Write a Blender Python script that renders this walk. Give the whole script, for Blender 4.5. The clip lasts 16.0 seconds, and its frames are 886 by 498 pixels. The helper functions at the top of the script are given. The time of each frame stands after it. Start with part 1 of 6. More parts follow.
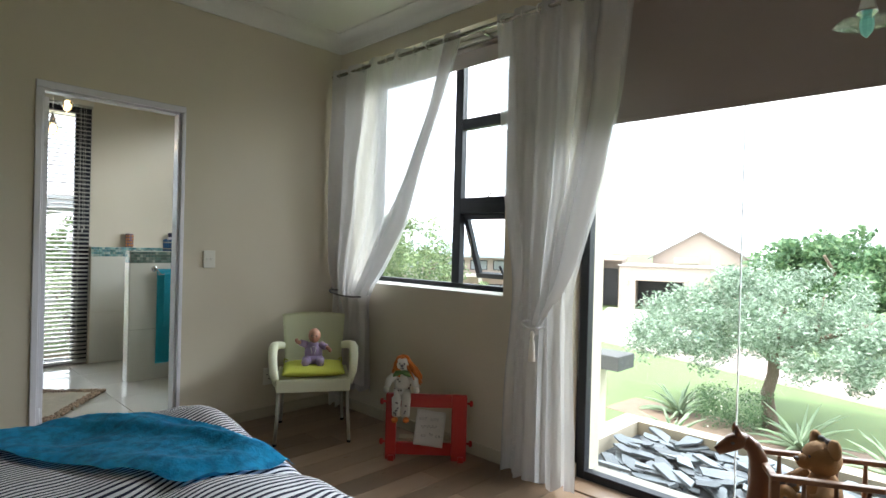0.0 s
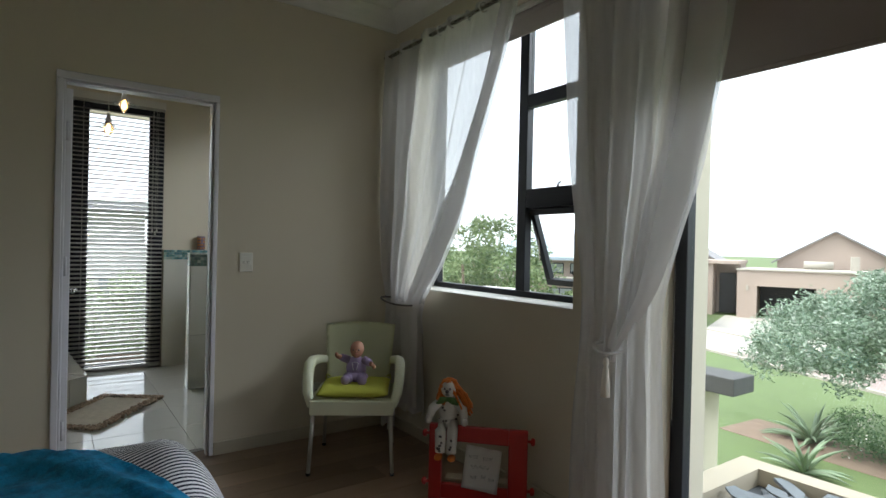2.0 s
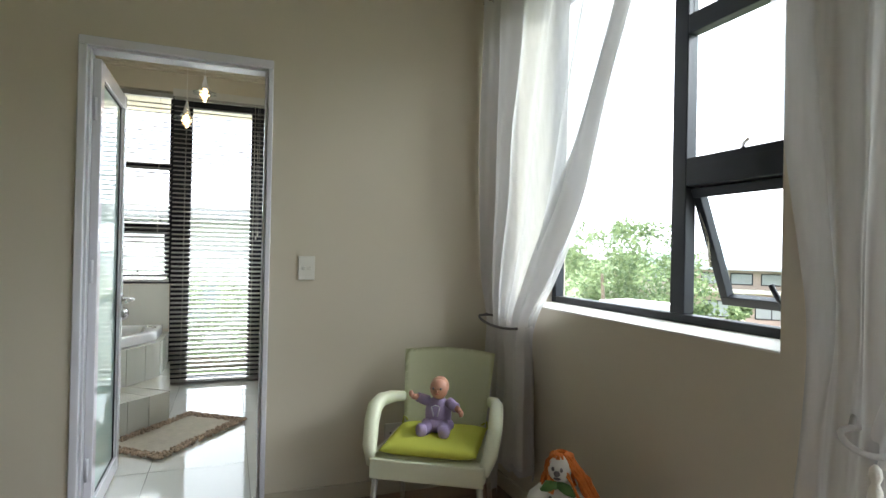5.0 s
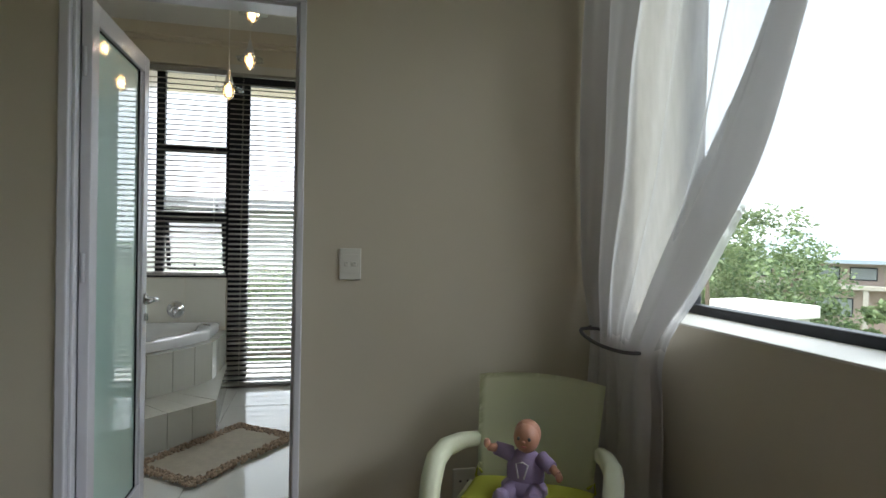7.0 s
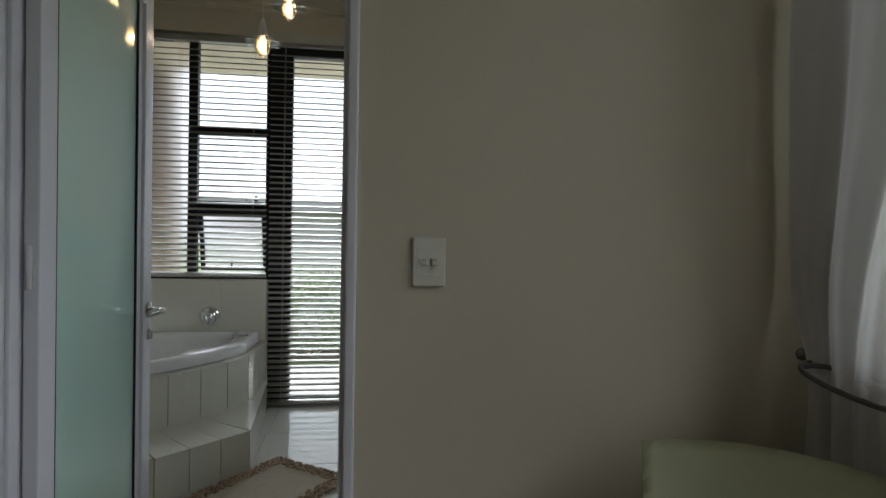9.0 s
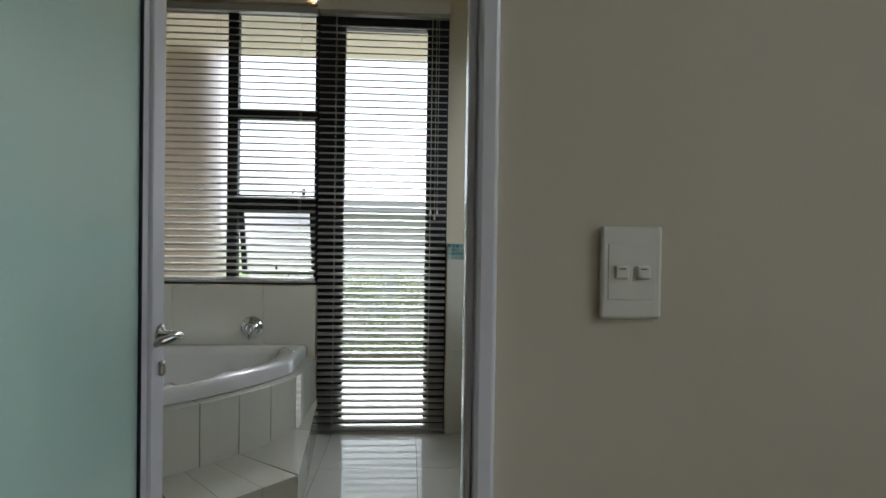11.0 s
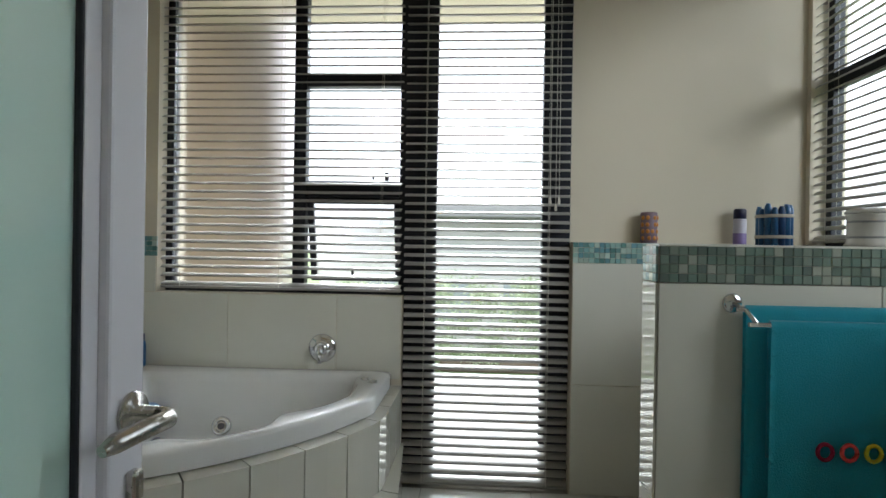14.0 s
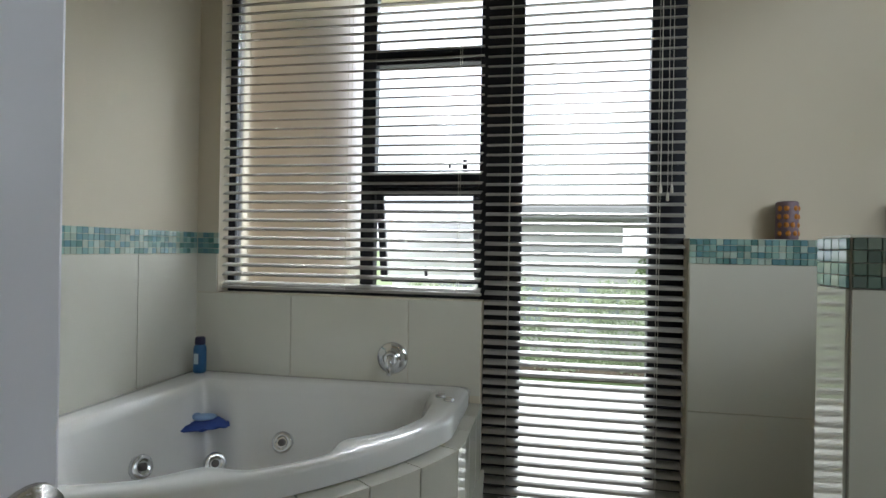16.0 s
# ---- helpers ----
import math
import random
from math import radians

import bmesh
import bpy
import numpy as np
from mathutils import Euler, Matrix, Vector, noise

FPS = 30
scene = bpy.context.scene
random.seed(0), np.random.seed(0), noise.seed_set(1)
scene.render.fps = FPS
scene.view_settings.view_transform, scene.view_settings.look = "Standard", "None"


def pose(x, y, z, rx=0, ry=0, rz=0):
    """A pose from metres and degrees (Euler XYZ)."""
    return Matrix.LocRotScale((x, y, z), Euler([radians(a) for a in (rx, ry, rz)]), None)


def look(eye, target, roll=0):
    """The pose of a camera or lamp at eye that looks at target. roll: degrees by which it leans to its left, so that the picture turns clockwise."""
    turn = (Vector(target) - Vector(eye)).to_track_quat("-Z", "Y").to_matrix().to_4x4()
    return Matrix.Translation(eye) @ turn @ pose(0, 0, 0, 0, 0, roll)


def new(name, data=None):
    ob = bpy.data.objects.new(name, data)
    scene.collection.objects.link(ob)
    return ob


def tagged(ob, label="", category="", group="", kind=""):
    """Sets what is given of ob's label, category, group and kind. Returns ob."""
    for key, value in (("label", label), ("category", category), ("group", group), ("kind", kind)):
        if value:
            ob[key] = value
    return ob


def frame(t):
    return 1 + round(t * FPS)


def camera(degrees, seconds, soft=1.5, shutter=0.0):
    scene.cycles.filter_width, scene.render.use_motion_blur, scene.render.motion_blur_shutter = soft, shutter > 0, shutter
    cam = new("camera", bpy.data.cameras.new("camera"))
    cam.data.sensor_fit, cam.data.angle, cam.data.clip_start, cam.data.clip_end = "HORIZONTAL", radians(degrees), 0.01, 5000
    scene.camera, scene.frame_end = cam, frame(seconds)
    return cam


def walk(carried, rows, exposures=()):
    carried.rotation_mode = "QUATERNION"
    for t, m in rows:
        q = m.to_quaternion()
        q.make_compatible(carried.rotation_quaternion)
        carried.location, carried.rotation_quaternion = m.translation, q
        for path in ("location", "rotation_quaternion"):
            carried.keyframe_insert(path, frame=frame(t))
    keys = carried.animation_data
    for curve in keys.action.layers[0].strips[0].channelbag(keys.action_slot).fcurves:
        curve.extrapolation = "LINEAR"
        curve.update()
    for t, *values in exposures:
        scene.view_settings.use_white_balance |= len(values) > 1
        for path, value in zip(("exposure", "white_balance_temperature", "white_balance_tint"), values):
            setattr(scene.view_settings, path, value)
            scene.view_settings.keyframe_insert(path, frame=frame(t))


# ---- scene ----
cam = camera(77.5, 16.0)
PATH = [
    (0, (0.478, 0.256, 1.252), (-0.916, 1.69, 1.242), 1.5),
    (0.5, (0.416, 0.396, 1.24), (-1.046, 1.761, 1.231), 1.4),
    (1, (0.345, 0.54, 1.237), (-1.171, 1.844, 1.232), 1.3),
    (1.5, (0.286, 0.678, 1.235), (-1.281, 1.921, 1.233), 1.3),
    (2, (0.225, 0.832, 1.244), (-1.405, 1.991, 1.237), 1.3),
    (2.5, (0.141, 0.933, 1.224), (-1.534, 2.025, 1.224), 1.2),
    (3, (0.032, 1.031, 1.228), (-1.677, 2.069, 1.235), 1.1),
    (3.5, (-0.072, 1.143, 1.214), (-1.82, 2.116, 1.226), 1.1),
    (4, (-0.185, 1.268, 1.223), (-1.974, 2.161, 1.234), 1.2),
    (4.5, (-0.296, 1.368, 1.21), (-2.125, 2.175, 1.221), 1.2),
    (5, (-0.468, 1.451, 1.214), (-2.335, 2.169, 1.227), 1.2),
    (7.5, (-1.294, 1.697, 1.209), (-3.256, 2.087, 1.179), 1.1),
    (8, (-1.476, 1.701, 1.196), (-3.446, 2.048, 1.165), 1.0),
    (8.5, (-1.662, 1.681, 1.188), (-3.638, 1.989, 1.159), 1.0),
    (9, (-1.87, 1.647, 1.173), (-3.852, 1.918, 1.149), 1.0),
    (11.5, (-2.606, 1.485, 1.153), (-4.604, 1.553, 1.131), 0.8),
    (12, (-2.733, 1.452, 1.140), (-4.733, 1.466, 1.123), 0.8),
    (12.5, (-2.873, 1.405, 1.131), (-4.873, 1.394, 1.126), 0.9),
    (13, (-3.008, 1.358, 1.129), (-5.007, 1.318, 1.131), 1.0),
    (13.5, (-3.124, 1.325, 1.132), (-5.123, 1.256, 1.124), 0.9),
    (14, (-3.258, 1.302, 1.122), (-5.254, 1.182, 1.116), 0.9),
    (14.5, (-3.357, 1.272, 1.109), (-5.35, 1.102, 1.109), 0.8),
    (15, (-3.445, 1.25, 1.1), (-5.43, 1.013, 1.105), 0.9),
    (15.5, (-3.526, 1.221, 1.108), (-5.505, 0.928, 1.102), 0.9),
    (16, (-3.586, 1.22, 1.1), (-5.55, 0.845, 1.099), 1.0),
]
EXPOSURE = [(0, 1.87), (1.5, 1.12), (2.5, 0.90), (3.0, 0.98), (3.5, 1.45), (4, 1.72), (5, 2.08), (7.5, 1.05), (8, 0.90), (8.5, 0.68), (9, 0.64), (11.5, 1.12), (12.5, 1.33), (14, 1.36), (16, 1.19)]
walk(cam, [(t, look(eye, target, roll)) for t, eye, target, roll in PATH], EXPOSURE)

# ---- light ----
world = bpy.data.worlds.new("overcast_sky")
scene.world = world
world.use_nodes = True
wn, wl = world.node_tree.nodes, world.node_tree.links
sky = wn.new("ShaderNodeTexSky")
sky.sky_type = "NISHITA"
sky.sun_disc = False
sky.sun_elevation, sky.sun_rotation = radians(52), radians(150)
sky.air_density, sky.dust_density = 1.0, 4.0
haze = wn.new("ShaderNodeMix")
haze.data_type = "RGBA"
haze.inputs[0].default_value = 0.85
haze.inputs[7].default_value = (8.3, 8.9, 9.9, 1)
wl.new(sky.outputs[0], haze.inputs[6])
wl.new(haze.outputs[2], wn["Background"].inputs[0])
wn["Background"].inputs[1].default_value = 0.15

sun = new("sun", bpy.data.lights.new("sun", "SUN"))
sun.data.energy, sun.data.angle, sun.data.color = 2.6, radians(25), (1.0, 0.96, 0.9)
sun.matrix_world = look((0, 0, 20), (4.5, 6, 8))

# added area lamps outside boost the sky light through picture and bathroom windows
for eye, aim, w, h, power in (((0.9, 7.4, 4.6), (-0.7, 1.0, 0.4), 4.6, 2.2, 215), ((-9.6, 1.0, 4.4), (-4.6, 1.2, 0.4), 2.4, 1.6, 290)):
    lamp = new("sky_light", bpy.data.lights.new("sky_light", "AREA"))
    lamp.data.shape, lamp.data.size, lamp.data.size_y, lamp.data.energy = "RECTANGLE", w, h, power
    lamp.data.color = (0.875, 0.945, 1.0)
    lamp.matrix_world = look(eye, aim)


# ---- materials ----
def mat(name, col, rough=0.6, metal=0.0, var=0.10, scale=3.0, bump=0.08, fine=90.0, spec=0.5, coat=0.0, stretch=(1, 1, 1)):
    m = bpy.data.materials.new(name)
    m.use_nodes = True
    n, l = m.node_tree.nodes, m.node_tree.links
    b = n["Principled BSDF"]
    tc = n.new("ShaderNodeTexCoord")
    mp = n.new("ShaderNodeMapping")
    mp.inputs["Scale"].default_value = stretch
    l.new(tc.outputs["Object"], mp.inputs[0])
    a = n.new("ShaderNodeTexNoise")
    a.inputs["Scale"].default_value, a.inputs["Detail"].default_value = scale, 5
    f = n.new("ShaderNodeTexNoise")
    f.inputs["Scale"].default_value, f.inputs["Detail"].default_value = fine, 3
    l.new(mp.outputs[0], a.inputs["Vector"])
    l.new(mp.outputs[0], f.inputs["Vector"])
    mix = n.new("ShaderNodeMix")
    mix.data_type = "RGBA"
    mix.inputs[6].default_value = (*[c * (1 - var) for c in col], 1)
    mix.inputs[7].default_value = (*[min(1, c * (1 + var)) for c in col], 1)
    l.new(a.outputs[0], mix.inputs[0])
    l.new(mix.outputs[2], b.inputs["Base Color"])
    rr = n.new("ShaderNodeMapRange")
    rr.inputs[3].default_value, rr.inputs[4].default_value = rough * 0.8, min(1, rough * 1.2)
    l.new(f.outputs[0], rr.inputs[0])
    l.new(rr.outputs[0], b.inputs["Roughness"])
    b.inputs["Metallic"].default_value = metal
    b.inputs["Specular IOR Level"].default_value = spec
    b.inputs["Coat Weight"].default_value = coat
    b.inputs["Coat Roughness"].default_value = 0.06
    if bump:
        bp = n.new("ShaderNodeBump")
        bp.inputs["Strength"].default_value, bp.inputs["Distance"].default_value = bump, 0.004
        l.new(f.outputs[0], bp.inputs["Height"])
        l.new(bp.outputs[0], b.inputs["Normal"])
    return m


def randomised(m, amount, island=False):
    """Varies the brightness from piece to piece."""
    n, l = m.node_tree.nodes, m.node_tree.links
    b = n["Principled BSDF"]
    src = b.inputs["Base Color"].links[0].from_socket
    info = n.new("ShaderNodeNewGeometry" if island else "ShaderNodeObjectInfo")
    hs = n.new("ShaderNodeHueSaturation")
    mr = n.new("ShaderNodeMapRange")
    mr.inputs[3].default_value, mr.inputs[4].default_value = 1 - amount, 1 + amount
    l.new(info.outputs["Random Per Island" if island else "Random"], mr.inputs[0])
    l.new(mr.outputs[0], hs.inputs["Value"])
    l.new(src, hs.inputs["Color"])
    l.new(hs.outputs[0], b.inputs["Base Color"])
    return m


def palette(m, cols, island=True):
    """Gives each piece one of several colours."""
    n, l = m.node_tree.nodes, m.node_tree.links
    b = n["Principled BSDF"]
    info = n.new("ShaderNodeNewGeometry" if island else "ShaderNodeObjectInfo")
    cr = n.new("ShaderNodeValToRGB")
    cr.color_ramp.interpolation = "CONSTANT"
    while len(cr.color_ramp.elements) < len(cols):
        cr.color_ramp.elements.new(0.5)
    for i, c in enumerate(cols):
        cr.color_ramp.elements[i].position = i / len(cols)
        cr.color_ramp.elements[i].color = (*c, 1)
    l.new(info.outputs["Random Per Island" if island else "Random"], cr.inputs[0])
    l.new(cr.outputs[0], b.inputs["Base Color"])
    return m


def glass_mat(name, tint=(0.97, 0.99, 0.98), gloss=0.08):
    m = bpy.data.materials.new(name)
    m.use_nodes = True
    n, l = m.node_tree.nodes, m.node_tree.links
    n.remove(n["Principled BSDF"])
    t, g, mx, fr = n.new("ShaderNodeBsdfTransparent"), n.new("ShaderNodeBsdfGlossy"), n.new("ShaderNodeMixShader"), n.new("ShaderNodeLayerWeight")
    pw, ad = n.new("ShaderNodeMath"), n.new("ShaderNodeMath")
    t.inputs[0].default_value = (*tint, 1)
    g.inputs["Roughness"].default_value = 0.01
    pw.operation, ad.operation = "POWER", "MULTIPLY_ADD"
    pw.inputs[1].default_value = 4.0
    ad.inputs[1].default_value, ad.inputs[2].default_value = 0.5, gloss * 0.3
    l.new(fr.outputs["Facing"], pw.inputs[0])
    l.new(pw.outputs[0], ad.inputs[0])
    l.new(ad.outputs[0], mx.inputs[0])
    l.new(t.outputs[0], mx.inputs[1])
    l.new(g.outputs[0], mx.inputs[2])
    l.new(mx.outputs[0], n["Material Output"].inputs[0])
    return m


def sheer_mat(name, col, clear, glow=0.5):
    m = bpy.data.materials.new(name)
    m.use_nodes = True
    n, l = m.node_tree.nodes, m.node_tree.links
    n.remove(n["Principled BSDF"])
    d, tl, tp = n.new("ShaderNodeBsdfDiffuse"), n.new("ShaderNodeBsdfTranslucent"), n.new("ShaderNodeBsdfTransparent")
    tc, no, mr = n.new("ShaderNodeTexCoord"), n.new("ShaderNodeTexNoise"), n.new("ShaderNodeMapRange")
    mp = n.new("ShaderNodeMapping")
    mp.inputs["Scale"].default_value = (1, 1, 0.12)
    no.inputs["Scale"].default_value, no.inputs["Detail"].default_value = 60, 4
    mr.inputs[3].default_value, mr.inputs[4].default_value = clear * 0.75, clear * 1.25
    l.new(tc.outputs["Object"], mp.inputs[0])
    l.new(mp.outputs[0], no.inputs["Vector"])
    l.new(no.outputs[0], mr.inputs[0])
    for b in (d, tl):
        b.inputs[0].default_value = (*col, 1)
    m1, m2 = n.new("ShaderNodeMixShader"), n.new("ShaderNodeMixShader")
    m1.inputs[0].default_value = glow
    l.new(d.outputs[0], m1.inputs[1])
    l.new(tl.outputs[0], m1.inputs[2])
    l.new(mr.outputs[0], m2.inputs[0])
    l.new(m1.outputs[0], m2.inputs[1])
    l.new(tp.outputs[0], m2.inputs[2])
    l.new(m2.outputs[0], n["Material Output"].inputs[0])
    return m


def glow_mat(name, col, strength):
    m = bpy.data.materials.new(name)
    m.use_nodes = True
    b = m.node_tree.nodes["Principled BSDF"]
    b.inputs["Base Color"].default_value = (*col, 1)
    b.inputs["Emission Color"].default_value = (*col, 1)
    b.inputs["Emission Strength"].default_value = strength
    return m


PAINT = mat("beige_wall_paint", (0.625, 0.565, 0.452), 0.75, var=0.03, scale=1.6, bump=0.05, fine=160)
CEIL = mat("white_ceiling_paint", (0.74, 0.73, 0.69), 0.85, var=0.03, bump=0.03)
WHITE = mat("white_gloss_enamel", (0.74, 0.73, 0.78), 0.2, var=0.03, bump=0.03, fine=40)
TRIMP = mat("beige_skirting_paint", (0.5, 0.45, 0.35), 0.5, var=0.04, bump=0.03)
BLACK = mat("charcoal_powder_coat", (0.022, 0.024, 0.031), 0.42, var=0.15, bump=0.03, fine=300, spec=0.25)
OUTER = mat("exterior_plaster", (0.52, 0.47, 0.37), 0.9, var=0.08, bump=0.2, fine=70)
PANE = glass_mat("clear_window_glass")
WOOD = randomised(mat("oak_laminate", (0.255, 0.17, 0.11), 0.30, var=0.34, scale=9, bump=0.05, fine=60, stretch=(1, 0.1, 1)), 0.26)
GROUT = mat("grey_grout", (0.33, 0.31, 0.27), 0.9)
TILE = randomised(mat("cream_wall_tile", (0.64, 0.63, 0.56), 0.05, var=0.03, scale=4, bump=0.0), 0.02)
FTILE = randomised(mat("cream_polished_floor_tile", (0.69, 0.68, 0.64), 0.06, var=0.04, scale=3, bump=0.0), 0.02)
MOSAIC = palette(mat("glass_mosaic", (0.3, 0.45, 0.42), 0.12, bump=0.02, coat=0.5),
                 [(0.16, 0.30, 0.28), (0.30, 0.46, 0.42), (0.10, 0.22, 0.21), (0.46, 0.58, 0.52), (0.20, 0.36, 0.36), (0.36, 0.44, 0.38), (0.13, 0.27, 0.30)])
MOSAICP = palette(mat("glass_mosaic_piece", (0.3, 0.45, 0.42), 0.12, bump=0.02, coat=0.5),
                  [(0.16, 0.30, 0.28), (0.30, 0.46, 0.42), (0.10, 0.22, 0.21), (0.46, 0.58, 0.52), (0.20, 0.36, 0.36), (0.36, 0.44, 0.38), (0.13, 0.27, 0.30)], False)
MOSAICD = palette(mat("olive_mosaic_piece", (0.2, 0.3, 0.25), 0.14, bump=0.02, coat=0.5),
                  [(0.14, 0.19, 0.155), (0.18, 0.24, 0.20), (0.115, 0.155, 0.135), (0.33, 0.36, 0.30), (0.15, 0.22, 0.185), (0.20, 0.25, 0.21), (0.13, 0.18, 0.155)], False)
CHROME = mat("polished_chrome", (0.75, 0.76, 0.78), 0.08, 1.0, var=0.03, bump=0.0)
NICKEL = mat("brushed_nickel", (0.45, 0.43, 0.40), 0.26, 1.0, var=0.05, bump=0.03, fine=200)
SLAT = mat("silver_blind_slat", (0.34, 0.33, 0.305), 0.40, 0.15, var=0.04, bump=0.0)


# ---- shape helpers ----
def lerp(a, b, t):
    return a + (b - a) * t


def box(bm, x0, x1, y0, y1, z0, z1, m=None, mi=0):
    vs = [bm.verts.new((x, y, z)) for z in (z0, z1) for y in (y0, y1) for x in (x0, x1)]
    if m is not None:
        for v in vs:
            v.co = m @ v.co
    for f in ((0, 2, 3, 1), (4, 5, 7, 6), (0, 1, 5, 4), (1, 3, 7, 5), (3, 2, 6, 7), (2, 0, 4, 6)):
        bm.faces.new([vs[i] for i in f]).material_index = mi
    return vs


def bev(bm, w, seg=2):
    bmesh.ops.bevel(bm, geom=bm.edges[:], offset=w, segments=seg, profile=0.5, affect="EDGES", clamp_overlap=True)
    return bm


def rbox(x0, x1, y0, y1, z0, z1, w=0.004, seg=2):
    bm = bmesh.new()
    box(bm, x0, x1, y0, y1, z0, z1)
    return bev(bm, w, seg)


def ring_faces(bm, rings, close=True, caps=True, mi=0, smooth=True):
    n = len(rings[0])
    for a, b in zip(rings, rings[1:]):
        for i in range(n if close else n - 1):
            j = (i + 1) % n
            f = bm.faces.new((a[i], a[j], b[j], b[i]))
            f.material_index, f.smooth = mi, smooth
    if caps and close:
        for r in (rings[0][::-1], rings[-1]):
            bm.faces.new(r).material_index = mi
    return bm


def tube(bm, pts, r, seg=10, mi=0):
    """A round bar along a line of points; r is one radius or one for each point."""
    pts = [Vector(p) for p in pts]
    rad = r if isinstance(r, (list, tuple)) else [r] * len(pts)
    rings = []
    up = Vector((0.13, 0.21, 0.97))
    for i, p in enumerate(pts):
        d = (pts[min(i + 1, len(pts) - 1)] - pts[max(i - 1, 0)]).normalized()
        if abs(d.dot(up)) > 0.98:
            up = Vector((0.95, 0.2, 0.1))
        a = d.cross(up).normalized()
        b = d.cross(a)
        rings.append([bm.verts.new(p + rad[i] * (math.cos(k * math.tau / seg) * a + math.sin(k * math.tau / seg) * b)) for k in range(seg)])
    return ring_faces(bm, rings, mi=mi)


def lathe(bm, prof, seg=24, m=None, mi=0, caps=True):
    """A turned shape from (radius, height) pairs."""
    m = m or Matrix()
    rings = [[bm.verts.new(m @ Vector((max(r, 1e-4) * math.cos(k * math.tau / seg), max(r, 1e-4) * math.sin(k * math.tau / seg), z))) for k in range(seg)] for r, z in prof]
    return ring_faces(bm, rings, mi=mi, caps=caps)


def ball(bm, c, r, seg=14, mi=0, m=None):
    """An ellipsoid, with its radii."""
    c, m = Vector(c), m or Matrix()
    rings = []
    for i in range(1, seg // 2 + 1):
        a = math.pi * i / (seg // 2 + 1)
        rings.append([bm.verts.new(c + m @ Vector((r[0] * math.sin(a) * math.cos(k * math.tau / seg), r[1] * math.sin(a) * math.sin(k * math.tau / seg), r[2] * math.cos(a)))) for k in range(seg)])
    return ring_faces(bm, rings, mi=mi)


def grid(bm, nu, nv, f, mi=0):
    v = [[bm.verts.new(f(i / nu, j / nv)) for i in range(nu + 1)] for j in range(nv + 1)]
    for j in range(nv):
        for i in range(nu):
            q = bm.faces.new((v[j][i], v[j][i + 1], v[j + 1][i + 1], v[j + 1][i]))
            q.smooth, q.material_index = True, mi
    return bm


def mesh_of(name, bm, *mats):
    bmesh.ops.recalc_face_normals(bm, faces=bm.faces[:])
    me = bpy.data.meshes.new(name)
    bm.to_mesh(me)
    bm.free()
    for m in mats:
        me.materials.append(m)
    return me


def part(name, bm, material, parent, label=""):
    mats = material if isinstance(material, (list, tuple)) else [material]
    ob = new(name, mesh_of(name, bm, *mats))
    ob.parent = parent
    return tagged(ob, label) if label else ob


def thing(name, label, category, at=(0, 0, 0), rz=0.0, group=""):
    e = new(name)
    e.matrix_basis = pose(*at, 0, 0, rz)
    return tagged(e, label, category, group)


def solid(name, bm, material, label, category, group="", at=(0, 0, 0), rz=0.0):
    mats = material if isinstance(material, (list, tuple)) else [material]
    ob = new(name, mesh_of(name, bm, *mats))
    ob.matrix_basis = pose(*at, 0, 0, rz)
    return tagged(ob, label, category, group)


def structure(name, bm, material, label, category=""):
    mats = material if isinstance(material, (list, tuple)) else [material]
    return tagged(new(name, mesh_of(name, bm, *mats)), label, category or name.split("_")[0], kind="structure")


def pieces(name, parent, me, places):
    """Alike pieces, objects of their own on one mesh."""
    for p in places:
        ob = new(name, me)
        ob.parent = parent
        ob.matrix_basis = p if isinstance(p, Matrix) else Matrix.Translation(p)


def sized(ob, size):
    ob.scale = size
    return ob


# ---- plan ----
WX, WB = -3.16, -3.29            # dividing wall, bedroom and bathroom faces
NY, NB, NO = 2.80, 2.815, 3.24    # north wall: bedroom face, bathroom face, outer face
EX, SY = 3.3, -3.6               # east and south bedroom walls
BX, BO = -5.817, -6.06           # bathroom west wall, inner and outer face
BS = -0.332                      # bathroom south wall
FB, HC = -0.02, 2.85                        # ceilings
D0, D1, DH = 0.872, 1.600, 2.055  # door opening

bm = bmesh.new()
box(bm, WB, WX, SY, D0, FB, HC)
box(bm, WB, WX, D1, NY, FB, HC)
box(bm, WB, WX, D0, D1, DH, HC)
structure("wall_west", bm, PAINT, "beige painted wall with the bathroom doorway")
bm = bmesh.new()
for a in ((WX - 0.13, -2.94, FB, HC), (-2.94, -1.50, FB, 0.966), (-2.94, -1.50, 2.62, HC), (-1.50, -1.104, FB, HC), (-1.104, 2.5, 2.62, HC), (2.5, EX + 0.2, FB, HC)):
    box(bm, a[0], a[1], NY, NO if a[0] > -2.9 else 3.09, a[2], a[3])
structure("wall_north", bm, PAINT, "beige painted wall with two window openings")
bm = bmesh.new()
for a in ((BO, -5.87, FB, HC), (-5.87, -3.75, FB, 1.15), (-5.87, -3.75, 2.60, HC), (-3.75, WX - 0.13, FB, HC)):
    box(bm, a[0], a[1], NB, 2.97, a[2], a[3])
structure("wall_bathroom_north", bm, PAINT, "beige painted bathroom wall with a window")
bm = bmesh.new()
box(bm, EX, EX + 0.2, SY - 0.2, NY, FB, HC)
structure("wall_east", bm, PAINT, "plain beige painted wall")
bm = bmesh.new()
box(bm, WB, EX, SY - 0.2, SY, FB, HC)
structure("wall_south", bm, PAINT, "plain beige painted wall")
bm = bmesh.new()
